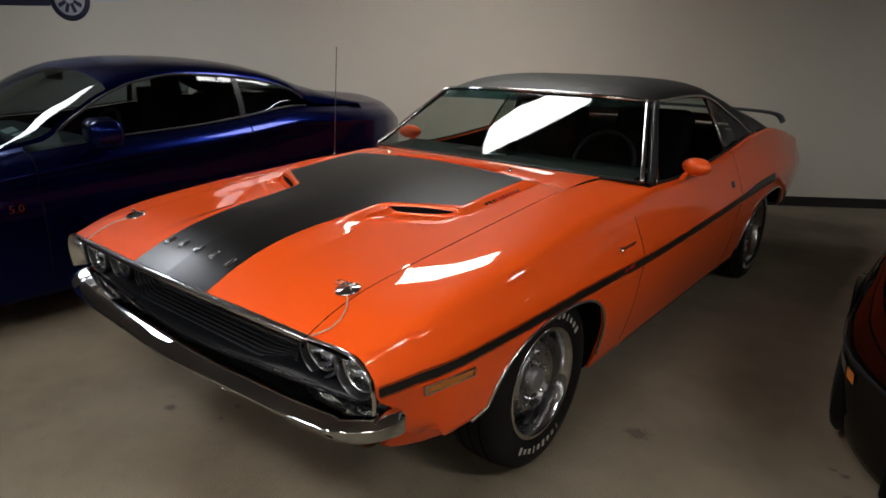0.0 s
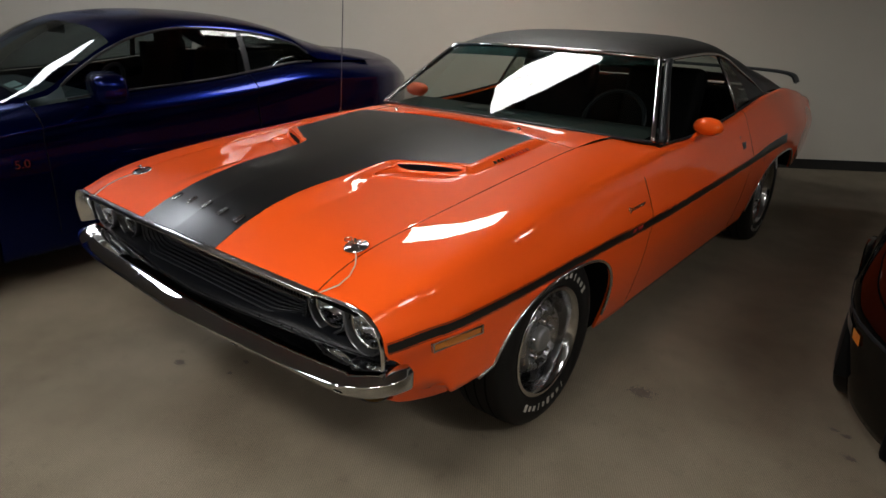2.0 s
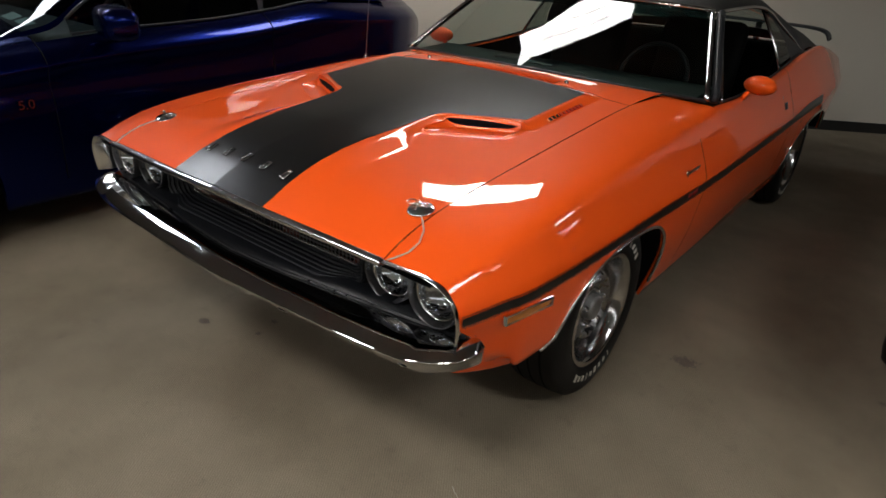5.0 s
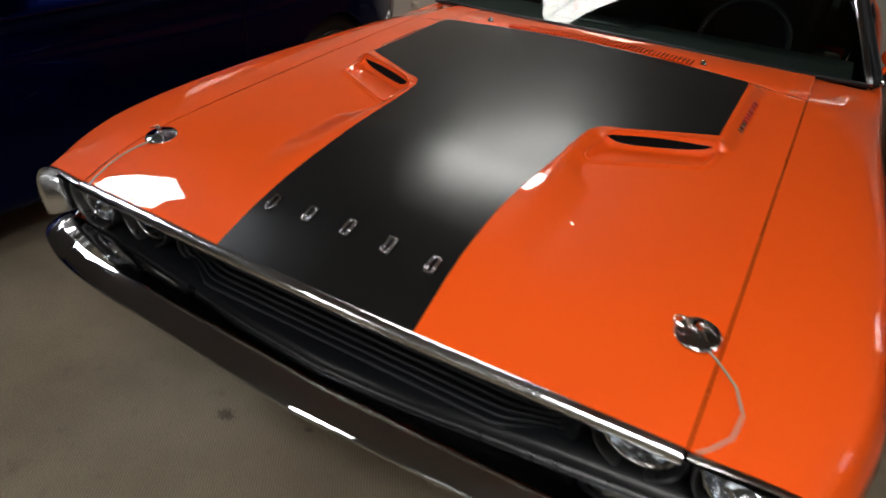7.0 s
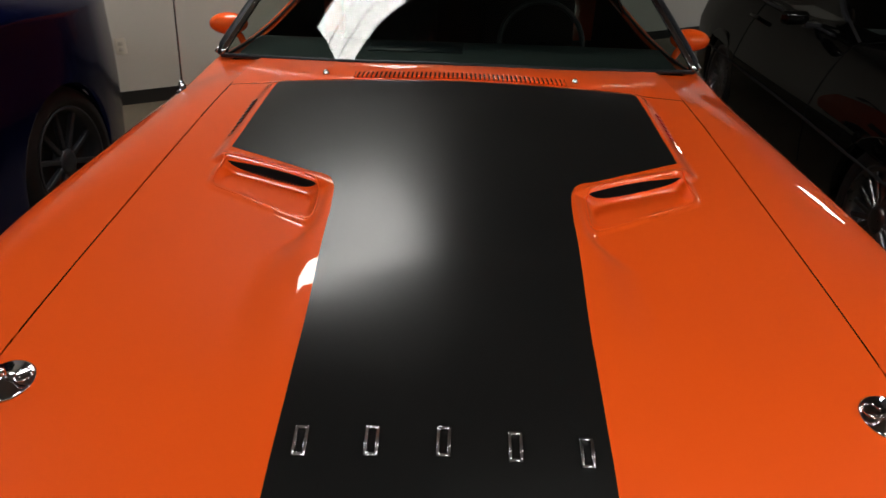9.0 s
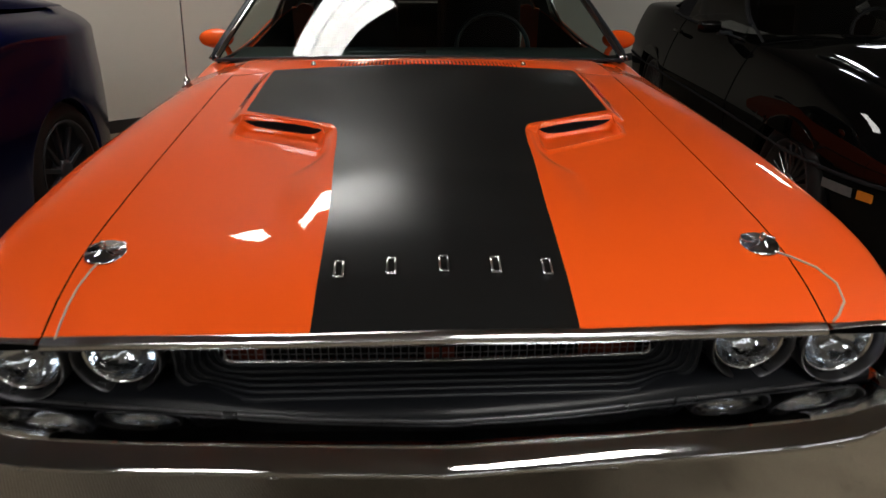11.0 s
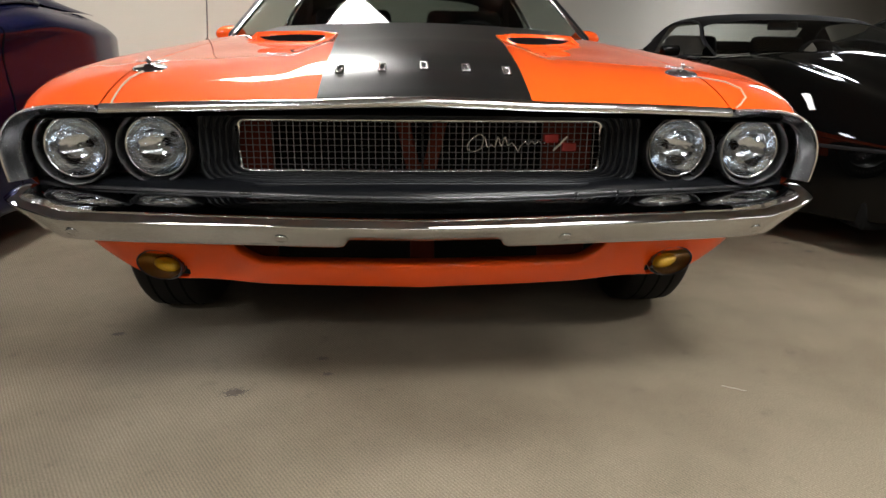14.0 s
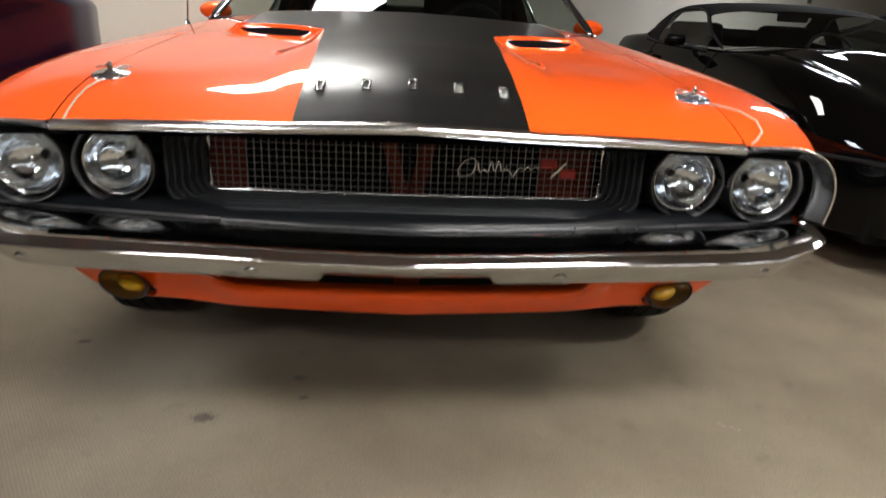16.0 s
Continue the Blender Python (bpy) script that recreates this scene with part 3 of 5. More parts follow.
# hood pins with clips and lanyards
for s in (1, -1):
    px, py = 0.645, 0.282
    pz = hood_z(px, py)
    sl = math.atan((hood_z(px, py + 0.03) - hood_z(px, py - 0.03)) / 0.06)
    m = Matrix.Translation((s * px, py, pz)) @ Matrix.Rotation(sl, 4, "X")
    pr = [(0.0, 0.0), (0.0, 0.039), (0.003, 0.039), (0.006, 0.035), (0.007, 0.014), (0.012, 0.011), (0.013, 0.0)]
    plate = part("hood_pin", moved(turned(pr, 32, "z"), m), M_CHROME, hood, "round chrome hood pin plate")
    part("pin", moved(turned([(0.0, 0.005), (0.026, 0.005), (0.029, 0.003), (0.030, 0.0)], 12, "z"), m), M_CHROME, plate)
    clip = [Vector((-0.030 * s + 0.012 * math.cos(a), 0.012 * math.sin(a), 0.018)) for a in [k * 0.4 for k in range(15)]]
    clip += [Vector((x * s, 0.008 * math.sin(x * 150), 0.018)) for x in (-0.016, -0.008, 0.0, 0.008, 0.016, 0.026)]
    part("clip", moved(tube(clip, 0.0018, 6), m), M_CHROME, plate)
    if s > 0:
        w = [(0.662, 0.262), (0.690, 0.238), (0.722, 0.205), (0.742, 0.165), (0.738, 0.128), (0.715, 0.102), (0.700, 0.092)]
    else:
        w = [(0.646, 0.255), (0.650, 0.22), (0.655, 0.18), (0.658, 0.14), (0.660, 0.105), (0.661, 0.084)]

    def top_z(x, y):
        if x < X_SEAM:
            return hood_z(x, y)
        sec = upper_section(y, False)
        for a, b in zip(sec, sec[1:]):
            if a.x <= x <= b.x:
                return a.z + (b.z - a.z) * (x - a.x) / (b.x - a.x)
        return ZS(y)
    part("lanyard", tube([(s * x, y, top_z(x, y) + 0.008 * math.sin(math.pi * k / (len(w) - 1)) + 0.003) for k, (x, y) in enumerate(w)], 0.0021, 6), M_CORD, plate, "pale coated lanyard")

# ---- cowl with its louvres ----
WSB = spl((0, 1.712), (0.3, 1.732), (0.6, 1.812), (0.855, 1.925))


def ws_bottom(x):
    ax = abs(x)
    return Vector((x, WSB(ax), 0.998 - 0.044 * (ax / 0.855) ** 2))


rows = []
for i in range(25):
    row = []
    for j in range(121):
        q = -1 + j / 60
        xa = q * 0.688
        a = Vector((xa, 1.504, hood_z(xa, 1.504)))
        b = ws_bottom(q * 0.690)
        t = i / 24
        p = a.lerp(b, t)
        p.z += 0.006 * math.sin(math.pi * t)
        row.append(p)
    rows.append(row)
part("cowl_panel", grid(rows), M_ORANGE, car)
for s in (1, -1):       # top of the wing behind the door gap, up to the windshield post
    rows = []
    base = upper_section(1.6895, False)
    for k in range(13):
        row = []
        for q in range(17):
            end = min(1.965, WSB(min(base[q].x, 0.855)) + 0.012)
            y = 1.6895 + (end - 1.6895) * k / 12
            p = upper_section(y, False)[q]
            row.append((s * p.x, y, p.z))
        rows.append(row)
    part("fender_top_corner", grid(rows), M_ORANGE, car)


def cowl_z(x, y):
    a = hood_z(x, 1.504)
    b = ws_bottom(x)
    t = (y - 1.504) / (b.y - 1.504)
    return a + (b.z - a) * t + 0.006 * math.sin(math.pi * t)


fins, dark = [], []
for k in range(47):
    x = -0.308 + 0.0138 * k
    z = cowl_z(x, 1.545)
    fins.append(moved(box(-0.0042, -0.030, -0.002, 0.0042, 0.030, 0.005, 0.0015, 1), Matrix.Translation((x, 1.545, z))))
dark = grid([[(x, y, cowl_z(x, y) + 0.0012) for x in [-0.315 + 0.650 * k / 40 for k in range(41)]] for y in (1.514, 1.545, 1.576)])
vent = part("cowl_vent", dark, M_DARK, car, "dark air vent below the windshield")
part("louvre", join(*fins), M_ORANGE, vent, smooth=False)

for s in (1, -1):
    part("washer_nozzle", moved(turned([(0, 0.010), (0.006, 0.009), (0.012, 0.005), (0.013, 0.0)], 14, "z"), Matrix.Translation((s * 0.385 - 0.02, 1.56, cowl_z(0.385, 1.56)))), M_CHROME, car)

# ---- nose: chrome edge, black housing, grille, lamps ----
edge = []
for k in range(61):
    x = -0.685 + 1.37 * k / 60
    edge.append(Vector((x, y_nose(x) - 0.004, hood_z(x, y_nose(x)) - 0.009)))
YF, ZF = Vector((0, 1, 0)), Vector((0, 0, 1))
trim_sec = [(-0.012, -0.009), (-0.014, 0.0), (-0.009, 0.008), (0.0, 0.011), (0.012, 0.010), (0.012, -0.010)]
part("hood_edge_trim", sweep(edge, [(YF, ZF)] * len(edge), trim_sec), M_BRIGHT, car, "bright chrome strip along the hood edge")
for s in (1, -1):
    outer = bspline([(0.692, 0.092, 0.780), (0.76, 0.100, 0.781), (0.82, 0.108, 0.777), (0.868, 0.114, 0.764), (0.902, 0.117, 0.735), (0.918, 0.119, 0.694), (0.919, 0.122, 0.655), (0.913, 0.127, 0.612)], 60)
    inner = bspline([(0.692, 0.106, 0.764), (0.755, 0.114, 0.764), (0.810, 0.124, 0.760), (0.856, 0.140, 0.748), (0.884, 0.154, 0.722), (0.896, 0.162, 0.690), (0.897, 0.166, 0.655), (0.890, 0.168, 0.612)], 60)
    rows = []
    for o, n in zip(outer, inner):
        w = (o - n).normalized()
        sec = [n + Vector((0, 0.045, 0)), n + Vector((0, 0.004, 0)), n, n.lerp(o, 0.4), n.lerp(o, 0.78) - Vector((0, 0.004, 0)), o - Vector((0, 0.007, 0)), o + w * 0.004 - Vector((0, 0.002, 0)), o + w * 0.003 + Vector((0, 0.010, 0))]
        rows.append([Vector((s * q.x, q.y - 0.011, q.z)) for q in bspline(sec, 12)])
    part("headlamp_surround", grid(rows), M_BRIGHT, car, "chrome surround at the front corner")

YT = spl((0, 0.003), (0.2, 0.014), (0.4, 0.034), (0.6, 0.055), (0.8, 0.080), (0.90, 0.100), (0.95, 0.114))      # the line where the apron meets the bumper
YB = spl((0, 0.003), (0.2, 0.012), (0.4, 0.021), (0.6, 0.029), (0.7, 0.037), (0.8, 0.052), (0.90, 0.080), (0.95, 0.100))      # the bumper's nose
ZB = spl((0, 0.529), (0.2, 0.531), (0.4, 0.535), (0.6, 0.539), (0.8, 0.544), (0.95, 0.562))

# black panel: a stepped well round the grille, flat boards behind the lamps, a sloping apron
rows = []


def rrect(hx, z0, z1, r, n=8):
    """Rounded rectangle outline in x and z."""
    out = []
    for cx, cz, a0 in ((hx - r, z1 - r, 0), (-hx + r, z1 - r, 90), (-hx + r, z0 + r, 180), (hx - r, z0 + r, 270)):
        for k in range(n + 1):
            a = radians(a0 + 90 * k / n)
            out.append((cx + r * math.cos(a), cz + r * math.sin(a)))
    return out


def well_y(x, t):
    """The well's steps start further forward in the middle than beside the lamps."""
    y0 = 0.135 + 0.050 * sm((abs(x) - 0.36) / 0.12)
    return y0 + (0.253 - y0) * t


def long_steps(outline):
    """The outline with its long sides cut into short lengths."""
    out = []
    for k in range(len(outline)):
        (x0, z0), (x1, z1) = outline[k], outline[(k + 1) % len(outline)]
        n = max(1, int(math.hypot(x1 - x0, z1 - z0) / 0.02))
        out += [(x0 + (x1 - x0) * q / n, z0 + (z1 - z0) * q / n) for q in range(n)]
    return out


for k in range(7):
    t = k / 6
    for dy in ((0.0, 0.012) if k < 6 else (0.0,)):
        o = [(x * (1 - 0.072 / 0.520 * t), z) for x, z in long_steps(rrect(0.520, 0.598, 0.775, 0.035))]
        rows.append([(x, well_y(x, t) + dy * 0.6, (0.598 + 0.012 * t) + (z - 0.598) / 0.177 * (0.177 - 0.044 * t)) for x, z in o])
well = part("grille_well", grid(rows, close=True), M_SATIN, car, "satin black stepped grille surround")
for k in range(6):
    t = (k + 0.3) / 6
    o = rrect(0.520 - 0.072 * t, 0.600 + 0.012 * t, 0.773 - 0.032 * t, 0.035)
    part("well_rib", tube([(x, well_y(x, t) + 0.003, z) for x, z in long_steps(o)], 0.0055, 6, closed=True), M_SATIN, well)
for s in (1, -1):
    rows = []
    for k in range(13):
        t = k / 12
        rows.append([(s * x, 0.262 - 0.070 * sm((0.535 - x) / 0.022) - 0.05 * sm((x - 0.84) / 0.06), z) for x, z in ((0.512 + (xm - 0.512) * t, z) for xm, z in ((0.905, 0.588), (0.908, 0.62), (0.906, 0.68), (0.890, 0.73), (0.862, 0.768)))])
    part("lamp_panel", grid(rows), M_SATIN, car, "satin black panel behind the headlamps")
apron = []
for k in range(41):
    x = -0.892 + 1.784 * k / 40
    ax = abs(x)
    yb, zb = YT(ax), ZB(ax)
    apron.append([(x, 0.26, 0.608), (x, max(yb + 0.110, 0.15), 0.604), (x, yb + 0.106, 0.596), (x, yb + 0.094, zb + 0.050), (x, yb + 0.090, zb + 0.034), (x, yb + 0.096, zb - 0.05)])
apron_ = part("grille_apron", grid(apron), M_APRON, car, "satin black apron above the bumper")
# Apron edge coloured grey metal, standing in for the highlight along its black lip.
part("lip", tube([Vector(r[3]) + Vector((0, -0.001, -0.002)) for r in apron[2:-2]], 0.0036, 8), M_ALLOY, apron_, "apron edge, grey for its highlight")
top_lip = grid([[(w * (-1 + k / 20), y + 0.04 * abs(-1 + k / 20), z - 0.016 * abs(-1 + k / 20) ** 2) for k in range(41)] for w, y, z in ((0.83, 0.066, 0.765), (0.83, 0.13, 0.773), (0.83, 0.20, 0.774), (0.80, 0.36, 0.766))])
part("radiator_shroud", top_lip, M_DARK, car)
part("radiator", box(-0.60, 0.40, 0.30, 0.60, 0.43, 0.78), M_DARK, car, "dark radiator behind the grille")
# Orange body paint with the shade behind the grille put into its colour.
M_SUPPORT = mat("shaded_orange_support", (0.12, 0.018, 0.008), 0.6, spec=0.2, var=0.3, scale=12)
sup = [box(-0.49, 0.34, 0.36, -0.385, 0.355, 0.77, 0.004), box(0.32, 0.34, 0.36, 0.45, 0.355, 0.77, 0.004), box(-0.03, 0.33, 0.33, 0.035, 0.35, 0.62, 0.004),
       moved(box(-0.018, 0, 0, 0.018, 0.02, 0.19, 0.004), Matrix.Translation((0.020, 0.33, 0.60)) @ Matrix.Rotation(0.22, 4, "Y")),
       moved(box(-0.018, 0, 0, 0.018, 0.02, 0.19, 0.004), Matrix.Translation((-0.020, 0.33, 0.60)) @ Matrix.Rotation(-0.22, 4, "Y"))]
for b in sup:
    part("radiator_support", b, M_SUPPORT, car, "orange support behind the grille, darkened for its shade", smooth=False)

# grille: bright frame and a fine mesh
gz0, gz1, gx = 0.614, 0.739, 0.445
fr = [(x, 0.252 - 0.010 * (1 - abs(x) / gx), z + 0.004 * (1 - abs(x) / gx) * (1 if z > 0.68 else -1)) for x, z in rrect(gx, gz0, gz1, 0.018, 5)]
dense = []
for k in range(len(fr)):
    a, b = Vector(fr[k]), Vector(fr[(k + 1) % len(fr)])
    n = max(1, int((b - a).length / 0.1))
    for q in range(n):
        p = a + (b - a) * (q / n)
        p.y = 0.252 - 0.010 * (1 - abs(p.x) / gx)
        dense.append(p)
grille = part("grille", tube(dense, 0.0068, 8, closed=True), M_BRIGHT, car, "chrome-framed mesh grille")
wires = []
for k in range(1, 54):
    x = -gx + 2 * gx * k / 54
    y = 0.254 - 0.010 * (1 - abs(x) / gx)
    wires.append(box(x - 0.0008, y, gz0, x + 0.0008, y + 0.002, gz1))
for k in range(1, 8):
    z = gz0 + (gz1 - gz0) * k / 8
    for a, b in ((-gx, 0), (0, gx)):
        ya, yb = 0.254 - 0.010 * (1 - abs(a) / gx), 0.254 - 0.010 * (1 - abs(b) / gx)
        wires.append(tube([(a, ya + 0.001, z), (b, yb + 0.001, z)], 0.0009, 4))
part("grille_mesh", join(*wires), mat("mesh_wire", (0.28, 0.28, 0.29), 0.4, metal=1.0), grille, "thin grey wire mesh", smooth=False)
part("grille_divider", box(-0.003, 0.240, gz0, 0.003, 0.246, gz1, 0.001), M_SATIN, grille)
# script badge on the grille as one plain wavy bar, with a red and a slanted chrome bar beside it
zc = 0.685
script = [(0.150, zc + 0.012), (0.146, zc + 0.022), (0.132, zc + 0.022), (0.114, zc + 0.006), (0.106, zc - 0.012), (0.118, zc - 0.024), (0.140, zc - 0.016)]
WAVE_H = {1: 0.040, 7: 0.036, 10: 0.036, 16: -0.022, 22: 0.012}
for k in range(27):
    up_ = k % 3 == 1
    script.append((0.146 + 0.0056 * k, zc - 0.012 + (WAVE_H.get(k, 0.011) if up_ else 0.0) + 0.00045 * k))
script += [(0.304, zc + 0.003)]
script = bspline([(x, 0.234 + 0.010 * x / gx, z) for x, z in script], 220)
part("grille_badge", tube(script, 0.0024, 6), M_BRIGHT, grille, "flowing chrome badge")
for x0, sh in ((0.306, 0.012), (0.352, -0.010)):
    part("grille_badge", moved(box(-0.019, 0, -0.011, 0.019, 0.004, 0.011, 0.003, 1), Matrix.Translation((x0 + 0.012, 0.242, zc + sh))), M_RED, grille, "red badge block", smooth=False)
part("grille_badge", moved(box(-0.0022, 0, -0.024, 0.0022, 0.004, 0.024), Matrix.Translation((0.340, 0.237, zc - 0.001)) @ Matrix.Rotation(0.75, 4, "Y")), M_CHROME, grille, "slanted chrome badge bar", smooth=False)

for s in (1, -1):
    for hx, hy in ((0.795, 0.196), (0.620, 0.210)):
        at = (s * hx, hy - 0.006, 0.680)
        bucket = part("headlamp", turned([(0.050, 0.066), (0.012, 0.0685), (0.010, 0.0760), (0.014, 0.0790), (0.040, 0.0815), (0.075, 0.0820)], 56, "y", at), M_SATIN, car, "round sealed headlamp in a black bucket")
        part("outer_ring", turned([(0.014, 0.0768), (-0.022, 0.0790), (-0.029, 0.0805), (-0.030, 0.0825), (-0.026, 0.0845), (0.000, 0.0855), (0.040, 0.0860)], 56, "y", at), M_BUCKET, bucket, "dull dark outer ring")
        part("bezel", turned([(0.014, 0.0720), (-0.002, 0.0722), (-0.009, 0.0705), (-0.010, 0.0680), (-0.002, 0.0655)], 56, "y", at), M_CHROME, bucket, "chrome ring")
        part("reflector", turned([(0.044, 0.0), (0.042, 0.016), (0.035, 0.034), (0.023, 0.050), (0.011, 0.060), (-0.003, 0.0660)], 56, "y", at), M_REFLECT, bucket, "silvered reflector")
        part("lens", turned([(-0.026, 0.0), (-0.0255, 0.012), (-0.0235, 0.026), (-0.019, 0.043), (-0.012, 0.057), (-0.004, 0.0660)], 56, "y", at), M_FLUTED, bucket, "clear fluted domed glass")
        part("bulb_shield", turned([(0.010, 0.0), (0.011, 0.006), (0.016, 0.008), (0.032, 0.007)], 20, "y", at), M_CHROME, bucket)

# ---- front bumper ----
B_SEC = [(0.100, 0.032), (0.094, 0.0420), (0.085, 0.0440), (0.070, 0.0400), (0.052, 0.0330), (0.036, 0.0260), (0.024, 0.0195), (0.014, 0.0130), (0.006, 0.0062), (0.0012, 0.0006), (0.0010, -0.004),
         (0.006, -0.011), (0.022, -0.029), (0.038, -0.046), (0.049, -0.0565), (0.057, -0.0620), (0.065, -0.0605), (0.075, -0.04)]


def bumper_row(ax):
    """The blade's section at half-width ax: a top of two facets, a sharp nose and an undercut face, cut higher in the middle."""
    n = 0.022 * (1 - sm((ax - 0.168) / 0.02))
    c = []
    for k, (a, b) in enumerate(B_SEC):
        y = a + (YT(ax) if k < 3 else (0.5 * (YT(ax) + YB(ax)) if k == 3 else YB(ax)))
        c.append((y - n * 0.5 if k > 13 else y, ZB(ax) + (b + n if k > 13 else (b + 0.5 * n if k == 13 else b)), 0))
    return [Vector((ax, p.x, p.y)) for p in bspline(c, 60)]


def shaped(top, nose, foot):
    """A section like the blade's, laid through three given places."""
    out = []
    for k in range(61):
        q = k / 60
        top_, nose_, foot_ = Vector(top), Vector(nose), Vector(foot)
        out.append(top_.lerp(nose_, q / 0.48) + Vector((0, 0, 0.010)) * math.sin(math.pi * q / 0.48) if q < 0.48 else nose_.lerp(foot_, sm((q - 0.48) / 0.40)) + Vector((-0.012, 0.004, 0.004)) * sm((q - 0.88) / 0.12))
    return out


half = [bumper_row(0.80 * k / 70) for k in range(71)]
mid_, end_ = shaped((0.905, 0.150, 0.608), (0.985, 0.076, 0.588), (0.868, 0.150, 0.472)), shaped((0.905, 0.205, 0.590), (0.934, 0.212, 0.572), (0.922, 0.222, 0.508))
for k in range(1, 41):
    t = k / 40
    half.append([a * (1 - t) ** 2 + b * (2 * t * (1 - t)) + c * t * t for a, b, c in zip(half[70], mid_, end_)])
rows = [[(-p.x, p.y, p.z) for p in r] for r in half[:0:-1]] + [[tuple(p) for p in r] for r in half]
caps = []
for row, sx in ((rows[0], -1), (rows[-1], 1)):
    mid = sum((Vector(p) for p in row), Vector()) / len(row)
    caps.append([[mid + (Vector(p) - mid) * math.cos(radians(a)) + Vector((sx * 0.002, 0.012, 0.0)) * math.sin(radians(a)) for p in row] for a in (20, 40, 58, 74, 86)])
rows = caps[0][::-1] + rows + caps[1]
bm = grid(rows, close=True)
bmesh.ops.holes_fill(bm, edges=[e for e in bm.edges if e.is_boundary])
bumper = part("front_bumper", bm, M_CHROME, car, "chrome front bumper, slightly pitted")
for x in (-0.776, -0.318, 0.318, 0.776):
    y = YB(abs(x)) + 0.0268
    z = ZB(abs(x)) - 0.0350
    part("bumper_bolt", moved(turned([(0.0, 0.0145), (0.0015, 0.0145), (0.0028, 0.0125), (0.0010, 0.0105), (0.0030, 0.0085), (0.0042, 0.0)], 16, "z"), Matrix.Translation((x, y, z)) @ Matrix.Rotation(radians(134), 4, "X")), M_CHROME, bumper)

# ---- front valance and its amber lamps ----
VT = spl((0, 0.384), (0.40, 0.387), (0.455, 0.408), (0.495, 0.445), (0.52, 0.468), (0.90, 0.470))
VB = spl((0, 0.291), (0.40, 0.298), (0.56, 0.306), (0.66, 0.303), (0.73, 0.306), (0.77, 0.320), (0.81, 0.340), (0.86, 0.368), (0.90, 0.394), (0.935, 0.418))
VY = spl((0, 0.215), (0.4, 0.235), (0.66, 0.276), (0.80, 0.310), (0.90, 0.345), (0.935, 0.36))
LAMP_M = {}
for s in (1, -1):
    LAMP_M[s] = Matrix.Translation((s * 0.684, 0.288, 0.361)) @ Matrix.Rotation(s * 0.22, 4, "Z") @ Matrix.Rotation(s * -0.20, 4, "Y") @ Matrix.Rotation(-0.32, 4, "X") @ Matrix.Diagonal((1.75, 1, 1, 1)) @ Matrix.Scale(0.80, 4)
rows = []
for k in range(361):
    x = -0.928 + 1.856 * k / 360
    ax = abs(x)
    zt, zb, y = VT(ax), VB(ax), VY(ax)
    rows.append(bspline([(x, y + 0.05, zt - 0.004), (x, y + 0.012, zt), (x, y, zt - 0.012), (x, y + 0.014, zt * 0.6 + zb * 0.4), (x, y + 0.054, zb + 0.010), (x, y + 0.066, zb), (x, y + 0.09, zb + 0.006)], 40))


def in_lamp(i, j):
    p = rows[i][j]
    q = LAMP_M[1 if p.x > 0 else -1].inverted() @ p
    return math.hypot(q.x, q.z) < 0.0450 and abs(q.y) < 0.07


val = part("front_valance", grid(rows, keep=lambda i, j: not in_lamp(i, j)), M_ORANGE, car, "orange front valance panel")
M_BOWL = mat("smoked_bowl", (0.26, 0.14, 0.03), 0.3, metal=0.8, bump=0.6, bump_scale=90)
for s in (1, -1):
    m = LAMP_M[s]
    lamp = part("parking_lamp", moved(turned([(0.040, 0.0425), (0.004, 0.0430), (0.001, 0.0436), (0.0005, 0.0444), (0.004, 0.0452), (0.020, 0.0455)], 48, "y"), m), M_BUCKET, val, "amber parking lamp in the valance")
    part("bowl", moved(turned([(0.050, 0.0), (0.047, 0.015), (0.035, 0.034), (0.010, 0.0430)], 40, "y"), m), M_BOWL, lamp, "dark reflector bowl")
    part("lens", moved(turned([(-0.004, 0.0), (-0.003, 0.016), (0.001, 0.032), (0.006, 0.0430)], 40, "y"), m), M_GLASSP, lamp, "clear glossy lens")
    part("bulb", moved(turned([(-0.008, 0.0), (-0.006, 0.011), (0.000, 0.020), (0.014, 0.026), (0.036, 0.023)], 28, "y"), m @ Matrix.Translation((-s * 0.008, 0.008, 0.006))), M_AMBER, lamp, "amber bulb")
part("underbody", box(-0.62, 0.95, 0.22, 0.62, 4.75, 0.27, 0.02), M_DARK, car, "dark underbody")
for s in (1, -1):
    part("rocker_inner", box(s * 0.74 - 0.12, 1.44, 0.19, s * 0.74 + 0.12, 3.40, 0.27), M_DARK, car)
    part("inner_fender", box(s * 0.78 - 0.08, 0.42, 0.66, s * 0.78 + 0.08, 1.66, 0.69), M_DARK, car)
part("firewall", box(-0.86, 1.66, 0.24, 0.86, 1.68, 0.88), M_DARK, car)

